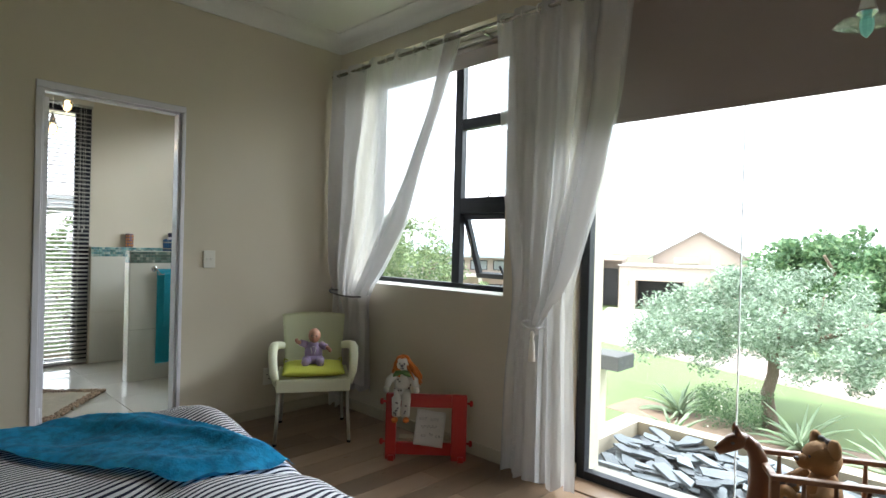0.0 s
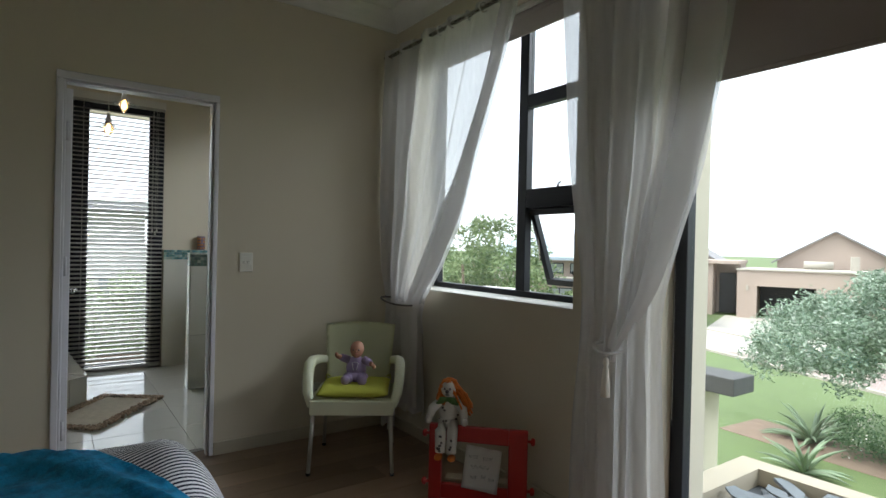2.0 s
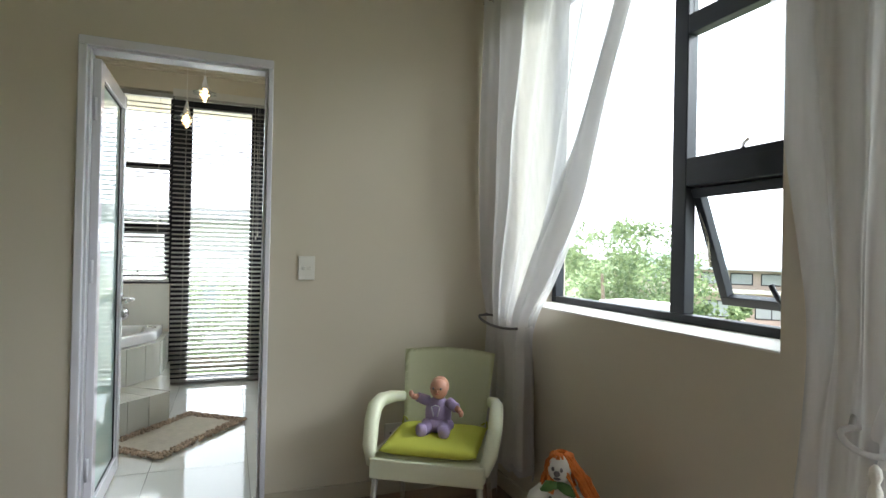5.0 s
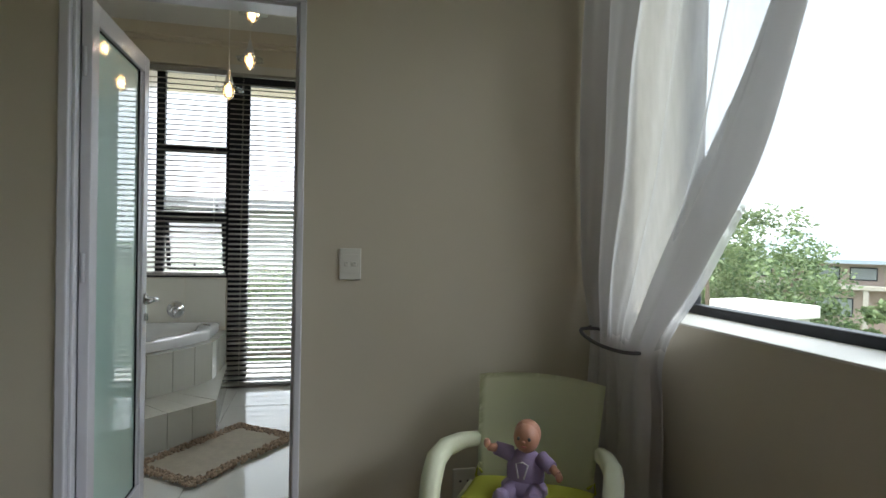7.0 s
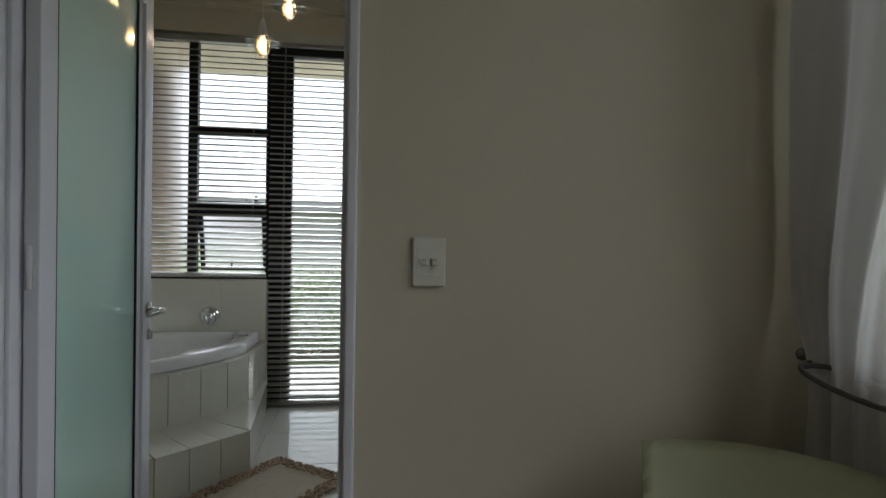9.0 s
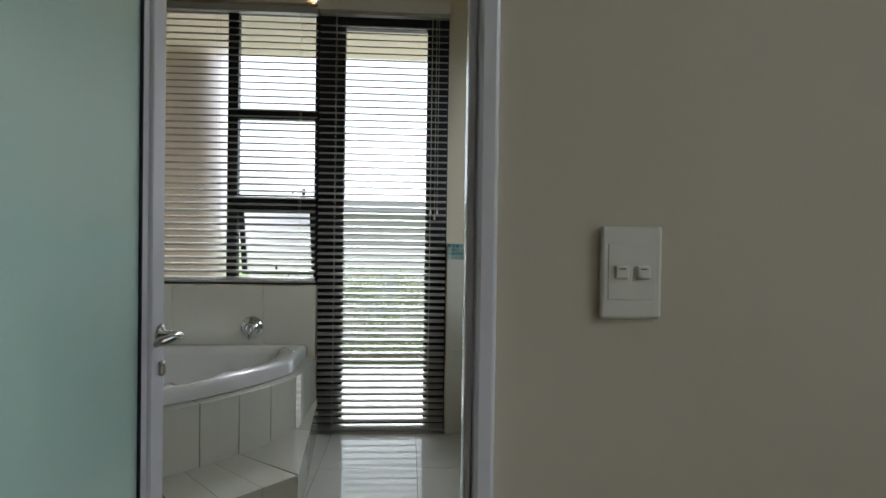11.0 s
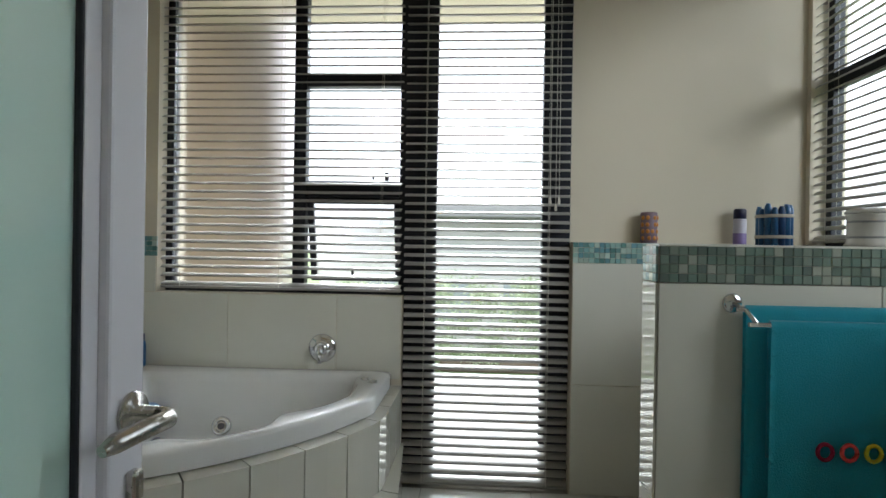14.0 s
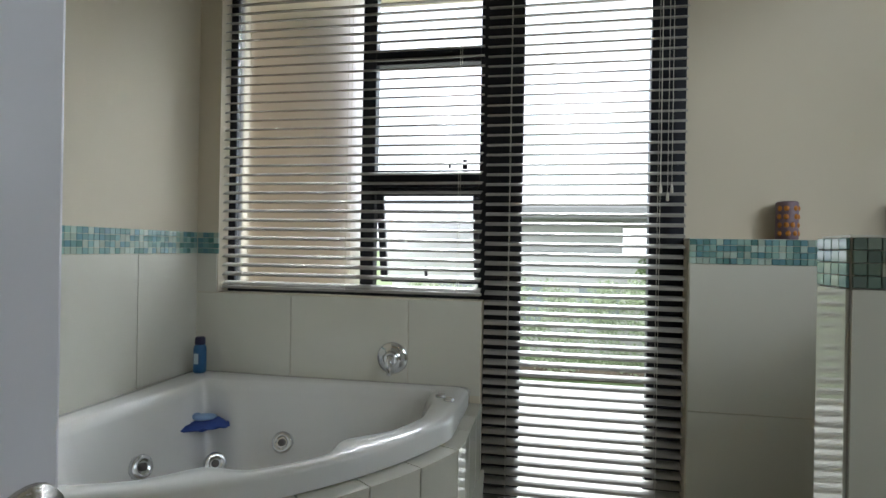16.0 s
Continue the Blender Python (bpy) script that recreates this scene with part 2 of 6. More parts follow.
for a in ((BS - 0.2, -0.226, FB, HC), (-0.226, 0.958, FB, 0.89), (-0.226, 1.742, 2.57, HC), (1.742, NB, FB, 1.15)):
    box(bm, BO, BX, a[0], a[1], a[2], a[3])
box(bm, BO, BX - 0.085, 1.742, NB, 1.15, HC)
structure("wall_bathroom_west", bm, PAINT, "beige bathroom wall with a window and a tall narrow window")
bm = bmesh.new()
box(bm, BX, WB, BS - 0.2, BS, FB, HC)
structure("wall_bathroom_south", bm, PAINT, "beige painted bathroom wall")

bm = bmesh.new()
box(bm, WX - 0.13, EX + 0.2, SY - 0.2, NO, HC, HC + 0.15)
structure("ceiling", bm, CEIL, "smooth white ceiling")
bm = bmesh.new()
box(bm, BO, WB, BS - 0.2, NO, HC, HC + 0.15)
structure("ceiling_bathroom", bm, CEIL, "smooth white bathroom ceiling")


def cornice(name, p0, p1, inward, size=0.115):
    """A coved cornice between two corners."""
    p0, p1, n = Vector(p0), Vector(p1), Vector(inward)
    bm = bmesh.new()
    prof = [(0, 0), (0.012, 0), (0.014, 0.012)] + [(size - (size - 0.02) * math.cos(a), 0.012 + (size - 0.024) * math.sin(a)) for a in [k * math.pi / 16 for k in range(1, 8)]] + [(size - 0.004, size - 0.01), (size, size), (0, size)]
    rings = [[bm.verts.new(p + n * a + Vector((0, 0, HC - size + b))) for a, b in prof] for p in (p0, p1)]
    ring_faces(bm, rings, smooth=False)
    return structure(name, bm, CEIL, "white coved plaster cornice", "cornice")


cornice("cornice_west", (WX, SY, 0), (WX, NY, 0), (1, 0, 0))
cornice("cornice_north", (WX, NY, 0), (EX, NY, 0), (0, -1, 0))
cornice("cornice_east", (EX, SY, 0), (EX, NY, 0), (-1, 0, 0))
cornice("cornice_south", (WX, SY, 0), (EX, SY, 0), (0, 1, 0))
bm = bmesh.new()
box(bm, BX, BX + 0.05, BS, NB, 2.735, HC)
box(bm, BX + 0.05, BX + 0.08, BS, NB, 2.76, HC)
structure("cornice_bathroom", bm, PAINT, "stepped plaster cornice above the blinds", "cornice")


def skirting(name, x0, x1, y0, y1):
    return structure(name, rbox(x0, x1, y0, y1, 0.0, 0.075, 0.003), TRIMP, "narrow painted skirting board", "baseboard")


skirting("baseboard_west_1", WX, WX + 0.014, SY, 0.838)
skirting("baseboard_west_2", WX, WX + 0.014, 1.622, NY - 0.014)
skirting("baseboard_north_1", WX, -1.104, NY - 0.014, NY)
skirting("baseboard_reveal", -1.104, -1.09, NY - 0.014, 2.99)
skirting("baseboard_north_2", 2.5, EX, NY - 0.014, NY)

# floors
bm = bmesh.new()
box(bm, WB, EX + 0.2, SY - 0.2, NO, -0.3, -0.012)
floor = structure("floor", bm, GROUT, "brown oak laminate plank floor")
bm = bmesh.new()
box(bm, BO, WB - 0.002, BS - 0.2, NO, -0.3, -0.006)
bath_floor = structure("floor_bathroom", bm, GROUT, "cream polished tile floor")

# door lining and architrave
frame_1 = tagged(new("door_frame"), "white enamelled steel door frame", "door frame", kind="structure")
part("jamb", rbox(WB - 0.01, WX + 0.012, 0.842, D0 + 0.003, 0, DH - 0.003, 0.005), WHITE, frame_1)
part("jamb", rbox(WB + 0.004, WX + 0.012, D1 - 0.003, 1.622, 0, DH - 0.003, 0.005), WHITE, frame_1)
part("head", rbox(WB - 0.01, WX + 0.012, 0.842, 1.622, DH - 0.003, DH + 0.037, 0.005), WHITE, frame_1)
part("stop", rbox(WX - 0.045, WX - 0.012, D0 + 0.003, D0 + 0.014, 0, DH - 0.003, 0.003), WHITE, frame_1)
part("stop", rbox(WX - 0.045, WX - 0.012, D1 - 0.014, D1 - 0.003, 0, DH - 0.003, 0.003), WHITE, frame_1)
part("stop", rbox(WX - 0.045, WX - 0.012, D0 + 0.014, D1 - 0.014, DH - 0.014, DH - 0.003, 0.003), WHITE, frame_1)


# ---- windows ----
def bar(parent, ax, x0, x1, y0, y1, z0, z1, name="window_frame"):
    return part(name, rbox(x0, x1, y0, y1, z0, z1, 0.004), BLACK, parent)


def pane(parent, x0, x1, y0, y1, z0, z1, m=None, label=""):
    bm = bmesh.new()
    box(bm, x0, x1, y0, y1, z0, z1)
    ob = part("pane", bm, m or PANE, parent, label)
    ob.visible_shadow = False
    return ob


w1 = tagged(new("window_1"), "charcoal aluminium window with an open awning sash", "window", kind="structure")
Y0, Y1 = 3.01, 3.06
for x0, x1, z0, z1 in ((-2.94, -2.90, 0.96, 2.62), (-1.54, -1.50, 0.96, 2.62), (-2.90, -1.54, 0.96, 1.005), (-2.90, -1.54, 2.58, 2.62),
                       (-2.115, -2.045, 1.005, 2.58), (-2.045, -1.54, 2.04, 2.112), (-2.045, -1.54, 1.475, 1.58)):
    bar(w1, "y", x0, x1, Y0, Y1, z0, z1)
for x0, x1, z0, z1 in ((-2.90, -2.115, 1.005, 2.58), (-2.045, -1.54, 2.112, 2.58), (-2.045, -1.54, 1.58, 2.04)):
    pane(w1, x0, x1, 3.032, 3.038, z0, z1)
part("latch", bev(tube(bmesh.new(), [(-1.80, 3.005, 1.575), (-1.785, 2.99, 1.59), (-1.76, 2.985, 1.60)], 0.006, 6), 0.0005, 1), CHROME, w1)
sash = part("sash", rbox(-0.27, 0.27, -0.018, 0.018, -0.46, -0.425, 0.003), BLACK, w1)
sash.matrix_basis = pose(-1.775, 3.05, 1.473, 21, 0, 0)
for x0, x1, z0, z1 in ((-0.27, -0.235, -0.425, -0.035), (0.235, 0.27, -0.425, -0.035), (-0.27, 0.27, -0.035, 0.0)):
    part("sash_bar", rbox(x0, x1, -0.018, 0.018, z0, z1, 0.003), BLACK, sash)
bm = bmesh.new()
box(bm, -0.235, 0.235, -0.003, 0.003, -0.425, -0.035)
part("sash_pane", bm, PANE, sash).visible_shadow = False
part("sash_handle", tube(bmesh.new(), [(0.05, -0.03, -0.445), (0.05, -0.07, -0.43), (0.035, -0.09, -0.38), (0.02, -0.09, -0.33)], 0.009, 8), BLACK, sash)
part("stay", tube(bmesh.new(), [(-2.04, 3.05, 1.44), (-2.025, 3.10, 1.30), (-2.03, 3.12, 1.18)], 0.006, 6), NICKEL, w1)
# wall-paint sill coloured whiter: the window light on it is painted in
part("window_sill", rbox(-2.94, -1.50, NY + 0.001, Y0, 0.964, 0.973, 0.003), mat("lit_sill_paint", (0.7, 0.68, 0.62), 0.5), w1)

w2 = tagged(new("window_2"), "large charcoal framed picture window down to the floor", "window", kind="structure")
for x0, x1, z0, z1 in ((-1.104, -1.045, 0.0, 2.62), (2.45, 2.5, 0.0, 2.62), (-1.045, 2.45, 0.0, 0.045), (-1.045, 2.45, 2.57, 2.62)):
    bar(w2, "y", x0, x1, 2.97, 3.03, z0, z1)
pane(w2, -1.045, -0.30, 2.992, 3.0, 0.045, 2.57)
pane(w2, -0.295, 2.45, 2.998, 3.006, 0.045, 2.57)
part("glazing_joint", rbox(-0.2995, -0.2955, 2.991, 3.007, 0.045, 2.57, 0.0005, 1), mat("clear_silicone", (0.75, 0.78, 0.78), 0.3), w2, "milky silicone joint")

w3 = tagged(new("window_3"), "charcoal bathroom window with opaque side pane", "window", kind="structure")
X0, X1 = -5.945, -5.89
for y0, y1, z0, z1 in ((-0.226, -0.19, 0.89, 2.57), (0.41, 0.472, 0.93, 2.53), (0.93, 1.11, 0.0, 2.57), (-0.19, 0.93, 0.89, 0.93), (-0.19, 0.93, 2.53, 2.57),
                       (0.472, 0.93, 1.892, 1.95), (0.472, 0.93, 1.36, 1.435), (1.61, 1.742, 0.0, 2.57), (1.11, 1.61, 0.0, 0.05), (1.11, 1.61, 2.46, 2.57)):
    bar(w3, "x", X0, X1, y0, y1, z0, z1)
FROST = bpy.data.materials.new("obscured_glass")
FROST.use_nodes = True
fb = FROST.node_tree.nodes["Principled BSDF"]
fb.inputs["Base Color"].default_value = (0.93, 0.93, 0.93, 1)
fb.inputs["Roughness"].default_value = 0.35
fb.inputs["Transmission Weight"].default_value = 1.0
fb.inputs["IOR"].default_value = 1.25
for y0, y1, z0, z1, m in ((-0.19, 0.41, 0.93, 2.53, FROST), (0.472, 0.93, 1.95, 2.53, None), (0.472, 0.93, 1.435, 1.892, None), (1.11, 1.61, 0.05, 2.46, None)):
    pane(w3, -5.92, -5.914, y0, y1, z0, z1, m, "obscured glass" if m else "")
sash = part("sash", rbox(-0.016, 0.016, 0.0, 0.458, -0.42, -0.39, 0.003), BLACK, w3, "awning sash standing ajar")
sash.matrix_basis = pose(-5.925, 0.472, 1.358, 0, 13, 0)
for y0, y1, z0, z1 in ((0.0, 0.03, -0.39, -0.03), (0.428, 0.458, -0.39, -0.03), (0.0, 0.458, -0.03, 0.0)):
    part("sash_bar", rbox(-0.016, 0.016, y0, y1, z0, z1, 0.003), BLACK, sash)
bm = bmesh.new()
box(bm, -0.003, 0.003, 0.03, 0.428, -0.39, -0.03)
part("sash_pane", bm, FROST, sash, "obscured glass").visible_shadow = False
part("sash_handle", tube(bmesh.new(), [(0.02, 0.22, -0.40), (0.045, 0.22, -0.39), (0.05, 0.22, -0.335)], 0.007, 8), BLACK, sash)
part("latch", rbox(-5.885, -5.875, 0.86, 0.88, 1.435, 1.475, 0.003), BLACK, w3)
part("latch", rbox(-5.885, -5.875, 0.80, 0.81, 1.44, 1.46, 0.003), BLACK, w3)

w4 = tagged(new("window_4"), "charcoal bathroom window behind a blind", "window", kind="structure")
for x0, x1, z0, z1 in ((-5.87, -5.83, 1.15, 2.60), (-3.80, -3.75, 1.15, 2.60), (-5.83, -3.80, 1.15, 1.19), (-5.83, -3.80, 2.56, 2.60), (-5.38, -5.32, 1.19, 2.56), (-5.83, -5.38, 1.86, 1.93), (-4.6, -4.54, 1.19, 2.56)):
    bar(w4, "y", x0, x1, 2.885, 2.935, z0, z1)
for x0, x1, z0, z1 in ((-5.83, -5.38, 1.19, 1.86), (-5.83, -5.38, 1.93, 2.56), (-5.32, -4.6, 1.19, 2.56), (-4.54, -3.80, 1.19, 2.56)):
    pane(w4, x0, x1, 2.907, 2.913, z0, z1)

# half wall beside the shower
HX0, HX1, HY0, HT = -4.905, -4.785, 1.795, 1.135
bm = bmesh.new()
box(bm, HX0, HX1, HY0, NB, 0, HT)
structure("wall_half", bm, GROUT, "tiled half wall with a mosaic border", "wall")

# ---- outside ----
GRASS = mat("lawn_grass", (0.115, 0.165, 0.062), 0.9, var=0.28, scale=1.2, bump=0.6, fine=25)
GZ = -3.2
bm = bmesh.new()
box(bm, -600, 600, -600, 900, GZ - 0.5, GZ)
structure("ground", bm, GRASS, "mown green lawn around the houses", "ground")


def strip(name, p0, p1, w, z, material, label, category):
    """A flat paved strip from p0 to p1."""
    a, b = Vector((*p0, 0)), Vector((*p1, 0))
    d = (b - a).normalized()
    n = Vector((-d.y, d.x, 0)) * w / 2
    bm = bmesh.new()
    lo = [bm.verts.new(v + Vector((0, 0, GZ - 0.1))) for v in (a - n, b - n, b + n, a + n)]
    hi = [bm.verts.new(v + Vector((0, 0, GZ + z))) for v in (a - n, b - n, b + n, a + n)]
    ring_faces(bm, [lo, hi], smooth=False)
    return structure(name, bm, material, label, category)


PAVE = mat("pinkish_brick_paving", (0.30, 0.24, 0.22), 0.85, var=0.15, scale=6, bump=0.3)
KERB = mat("concrete_kerb", (0.42, 0.39, 0.34), 0.9)
rd = Vector((0.94, -0.34))
rn = Vector((0.34, 0.94))
rc = Vector((-3.0, 24.2))
strip("road", rc - rd * 60, rc + rd * 60, 4.6, 0.02, PAVE, "paved street in front of the house", "road")
for s in (-1, 1):
    strip("kerb_1" if s < 0 else "kerb_2", rc + rn * s * 2.42 - rd * 60, rc + rn * s * 2.42 + rd * 60, 0.16, 0.10, KERB, "low concrete kerb", "kerb")
strip("driveway", (-11.2, 26.4), (-17.0, 41.6), 7.0, 0.03, mat("pale_concrete_drive", (0.42, 0.40, 0.36), 0.85, var=0.1), "pale concrete driveway", "driveway")

HWALL = mat("pinkish_plaster", (0.42, 0.34, 0.29), 0.9, var=0.06, scale=1.0, bump=0.2, fine=20)
HROOF = mat("grey_roof_sheet", (0.24, 0.235, 0.24), 0.7, var=0.1, scale=2)
BROOF = mat("blue_grey_roof_sheet", (0.34, 0.40, 0.46), 0.6, var=0.08, scale=2)
# near-black colour carries the shade inside the garage and the porch recess
DARKW = mat("opening_shade", (0.035, 0.035, 0.04), 0.4)
HGLASS = mat("house_window_glass", (0.30, 0.33, 0.34), 0.12, var=0.1)
STONE = randomised(mat("stacked_stone", (0.33, 0.30, 0.26), 0.9, var=0.3, scale=4, bump=0.6, fine=12), 0.2, True)


def gable(x0, x1, y0, y1, z, rise, over=0.4, th=0.12):
    """A ridged roof slab pair; the ridge runs along y."""
    bm = bmesh.new()
    xm = (x0 + x1) / 2
    for s, xa in ((-1, x0 - over), (1, x1 + over)):
        k = rise * (abs(xa - xm)) / ((x1 - x0) / 2)
        a = [(xa, y0 - over, z + rise - k), (xm, y0 - over, z + rise), (xm, y0 - over, z + rise + th), (xa, y0 - over, z + rise - k + th)]
        rings = [[bm.verts.new(Vector(p)) for p in a], [bm.verts.new((p[0], y1 + over, p[2])) for p in a]]
        ring_faces(bm, rings, smooth=False)
    return bm


def gable_wall(x0, x1, y0, y1, z0, z, rise):
    bm = bmesh.new()
    prof = [(x0, z0), (x1, z0), (x1, z), ((x0 + x1) / 2, z + rise), (x0, z)]
    ring_faces(bm, [[bm.verts.new((a, y, b)) for a, b in prof] for y in (y0, y1)], smooth=False)
    return bm


def house_window(parent, x0, x1, y, z0, z1, mull=1):
    w = part("window", rbox(x0, x1, y - 0.08, y - 0.02, z0, z1, 0.02, 1), BLACK, parent)
    n = mull + 1
    for k in range(n):
        a, b = x0 + 0.06 + (x1 - x0 - 0.06) * k / n, x0 + (x1 - x0 - 0.06) * (k + 1) / n
        part("window_pane", rbox(a, b, y - 0.10, y - 0.07, z0 + 0.06, z1 - 0.06, 0.005, 1), HGLASS, w)


# single-storey house with a garage across the street
ha = thing("house", "pinkish plastered house with a garage and gabled roof", "house", (-17.8, 40.6, GZ), 22)
bm = bmesh.new()
for a in ((-1.6, -0.4, 0, 3.3), (3.0, 7.5, 0, 3.3), (-0.4, 3.0, 2.25, 3.3)):
    box(bm, a[0], a[1], 0, 6, a[2], a[3])
box(bm, -0.4, 3.0, 5.5, 6, 0, 2.25)
part("garage_wall", bm, HWALL, ha)
part("coping", rbox(-1.7, 7.6, -0.1, 6.1, 3.3, 3.42, 0.02, 1), KERB, ha)
# flat dark panel paints the shade deep in the garage
part("garage_interior", rbox(-0.4, 3.0, 4.5, 4.7, 0.02, 2.2, 0.01, 1), DARKW, ha, "dark panel standing for the shade in the open garage")
part("stored_box", rbox(0.1, 0.9, 2.0, 2.7, 0.02, 0.6, 0.03, 1), STONE, ha)
part("wall_light", rbox(-1.05, -0.9, -0.1, 0.0, 1.9, 2.3, 0.02, 1), KERB, ha)
bm = bmesh.new()
box(bm, -9, -3.2, 0.5, 8, 0, 3.7)
box(bm, -3.2, -1.6, 3.0, 8, 0, 3.7)
part("entrance_wall", bm, HWALL, ha)
part("porch_roof", rbox(-9.2, -1.5, 0.2, 8.2, 3.7, 3.95, 0.02, 1), HWALL, ha)
# dark panel puts the shade of the entrance recess into colour
part("front_door", rbox(-3.0, -1.9, 2.8, 3.02, 0.0, 3.0, 0.02, 1), DARKW, ha)
part("gable_wall", gable_wall(0.6, 8.0, 7.0, 14.0, 0.0, 4.0, 2.2), HWALL, ha)
part("roof", gable(0.6, 8.0, 7.0, 14.0, 4.0, 2.2), HROOF, ha)
part("gable_wall", gable_wall(-9.2, -4.2, 9.0, 16.0, 0.0, 4.0, 1.5), HWALL, ha)
part("roof", gable(-9.2, -4.2, 9.0, 16.0, 4.0, 1.5), HROOF, ha)
part("water_heater", tube(bmesh.new(), [(2.3, 2.5, 3.75), (4.0, 2.5, 3.75)], 0.28, 12), KERB, ha)
part("chimney", rbox(5.0, 5.5, 3.0, 3.5, 3.4, 4.4, 0.02, 1), KERB, ha)

# two-storey house seen past the corner window
hb = thing("house", "two-storey house with stone piers and blue-grey roof", "house", (-24.2, 30.0, GZ), 41)
part("lower_wall", rbox(-6.5, 2.2, 0, 8, 0, 2.4, 0.02, 1), HWALL, hb)
part("upper_wall", rbox(-6.5, 2.2, 0.4, 8, 2.4, 3.75, 0.02, 1), HWALL, hb)
part("balcony_slab", rbox(-6.9, 2.4, -1.0, 0.39, 2.4, 2.62, 0.02, 1), KERB, hb)
bm = bmesh.new()
rings = [[bm.verts.new(p) for p in ((-7.3, -0.9, 3.75), (2.9, -0.9, 3.75), (2.9, 8.9, 3.75), (-7.3, 8.9, 3.75))], [bm.verts.new(p) for p in ((-7.3, -0.9, 3.95), (2.9, -0.9, 3.95), (2.9, 8.9, 3.95), (-7.3, 8.9, 3.95))], [bm.verts.new(p) for p in ((-3.8, 3.2, 5.6), (0.2, 3.2, 5.6), (0.2, 4.8, 5.6), (-3.8, 4.8, 5.6))]]
ring_faces(bm, rings, smooth=False)
part("roof", bm, BROOF, hb)
for x in (-5.9, -4.3, -2.7, -1.1, 0.5):
    house_window(hb, x, x + 1.2, 0.4, 2.85, 3.55, 0)
for x in (-5.4, -2.6, 0.2):
    house_window(hb, x, x + 1.7, 0.0, 0.9, 1.9, 1)
for x in (-6.6, -3.4, -0.4, 2.2):
    part("column", rbox(x - 0.12, x + 0.12, -0.95, -0.72, 0, 2.4, 0.02, 1), KERB, hb)
part("stone_wing", rbox(2.3, 5.6, -2.5, 6, 0, 4.1, 0.03, 1), HWALL, hb)
bm = bmesh.new()
for r in range(9):
    x = 2.3 + random.uniform(0, 0.3)
    while x < 5.4:
        w = random.uniform(0.3, 0.9)
        box(bm, x, min(x + w - 0.02, 5.6), -2.58 - random.uniform(0, 0.04), -2.49, 3.05 + r * 0.118, 3.155 + r * 0.118)
        x += w
for x0, x1 in ((2.3, 2.75), (5.1, 5.6)):
    for r in range(26):
        box(bm, x0, x1 - random.uniform(0, 0.06), -2.58 - random.uniform(0, 0.04), -2.49, r * 0.118, r * 0.118 + 0.105)
tagged(part("stone_cladding", bm, STONE, hb, "stacked stone cladding"), kind="stuff")
house_window(hb, 2.9, 5.0, -2.5, 0.9, 2.95, 3)
part("flat_roof", rbox(3.4, 6.0, -2.9, 6.4, 4.1, 4.35, 0.02, 1), HROOF, hb)
POT = mat("dark_pot", (0.06, 0.06, 0.065), 0.6)
for x in (-3.0, -1.2, 1.2, 2.6):
    p = hb.matrix_basis @ Vector((x, -3.0, 0))
    solid("plant_pot", lathe(bmesh.new(), [(0.22, 0), (0.24, 0.03), (0.36, 0.75), (0.38, 0.8), (0.33, 0.8), (0.30, 0.7)], 12), POT, "tall dark tapered pot on the lawn", "pot", "pots before the house", (p.x, p.y, GZ))

# roofline far behind the trees
hc = thing("house", "distant grey roofed house behind the trees", "house", (4.0, 75.0, GZ), 0)
part("wall", rbox(-8, 12, 0, 10, 0, 4.6, 0.05, 1), HWALL, hc)
part("roof", rbox(-9, 13, -1, 11, 4.6, 5.0, 0.05, 1), HROOF, hc)
hd2 = thing("house", "pale neighbouring house with a flat slab roof", "house", (-27.0, 3.5, GZ), 0)
part("wall", rbox(-8, 0, -9, 2.4, 0, 4.2, 0.05, 1), mat("pale_plaster", (0.5, 0.49, 0.47), 0.9), hd2)
part("slab_roof", rbox(-8.5, 0.9, -9.5, 3.2, 5.6, 6.1, 0.05, 1), HROOF, hd2)
part("upper_wall", rbox(-8, -0.8, -9, 0.8, 4.2, 5.6, 0.05, 1), bpy.data.materials["pale_plaster"], hd2)
part("lower_roof", rbox(-4, 1.5, 2.4, 8.0, 3.6, 4.0, 0.05, 1), HROOF, hd2)
part("side_wall", rbox(-3.5, 0.6, 2.4, 7.6, 0, 3.6, 0.05, 1), bpy.data.materials["pale_plaster"], hd2)
for y in (-7, -4, -1):
    part("window", rbox(-0.05, 0.05, y, y + 1.6, 1.2, 2.8, 0.02, 1), HGLASS, hd2)

strip("terrace_paving", (-13.7, -12), (-13.7, 8), 15.4, 0.03, mat("pale_paving", (0.58, 0.57, 0.54), 0.85, var=0.08), "pale paved yard beside the house", "paving")

# wing of this house beyond the bath window, and a roof terrace pier
bm = bmesh.new()
box(bm, -7.2, -6.95, -4.5, -0.05, GZ, 3.2)
structure("wall_wing", bm, mat("warm_brown_plaster", (0.185, 0.14, 0.09), 0.9, var=0.35, scale=2.2, bump=0.3), "warm brown plastered wing of the house", "wall")
bm = bmesh.new()
box(bm, -6.95, BO, -0.6, NO, 2.62, 2.76)
structure("eave_slab", bm, OUTER, "plastered eave slab over the bathroom windows", "eave")
pier = thing("terrace_pier", "plastered terrace pier with a white coping", "wall pier", (-6.35, 6.55, GZ), 12)
part("pier", rbox(-0.55, 0.25, -0.05, 0.42, 0, 3.66, 0.01, 1), mat("white_plaster_pier", (0.55, 0.53, 0.50), 0.9), pier)
part("coping", rbox(-0.62, 0.32, -0.12, 0.49, 3.66, 3.80, 0.015), mat("white_coping", (0.72, 0.70, 0.66), 0.8), pier)

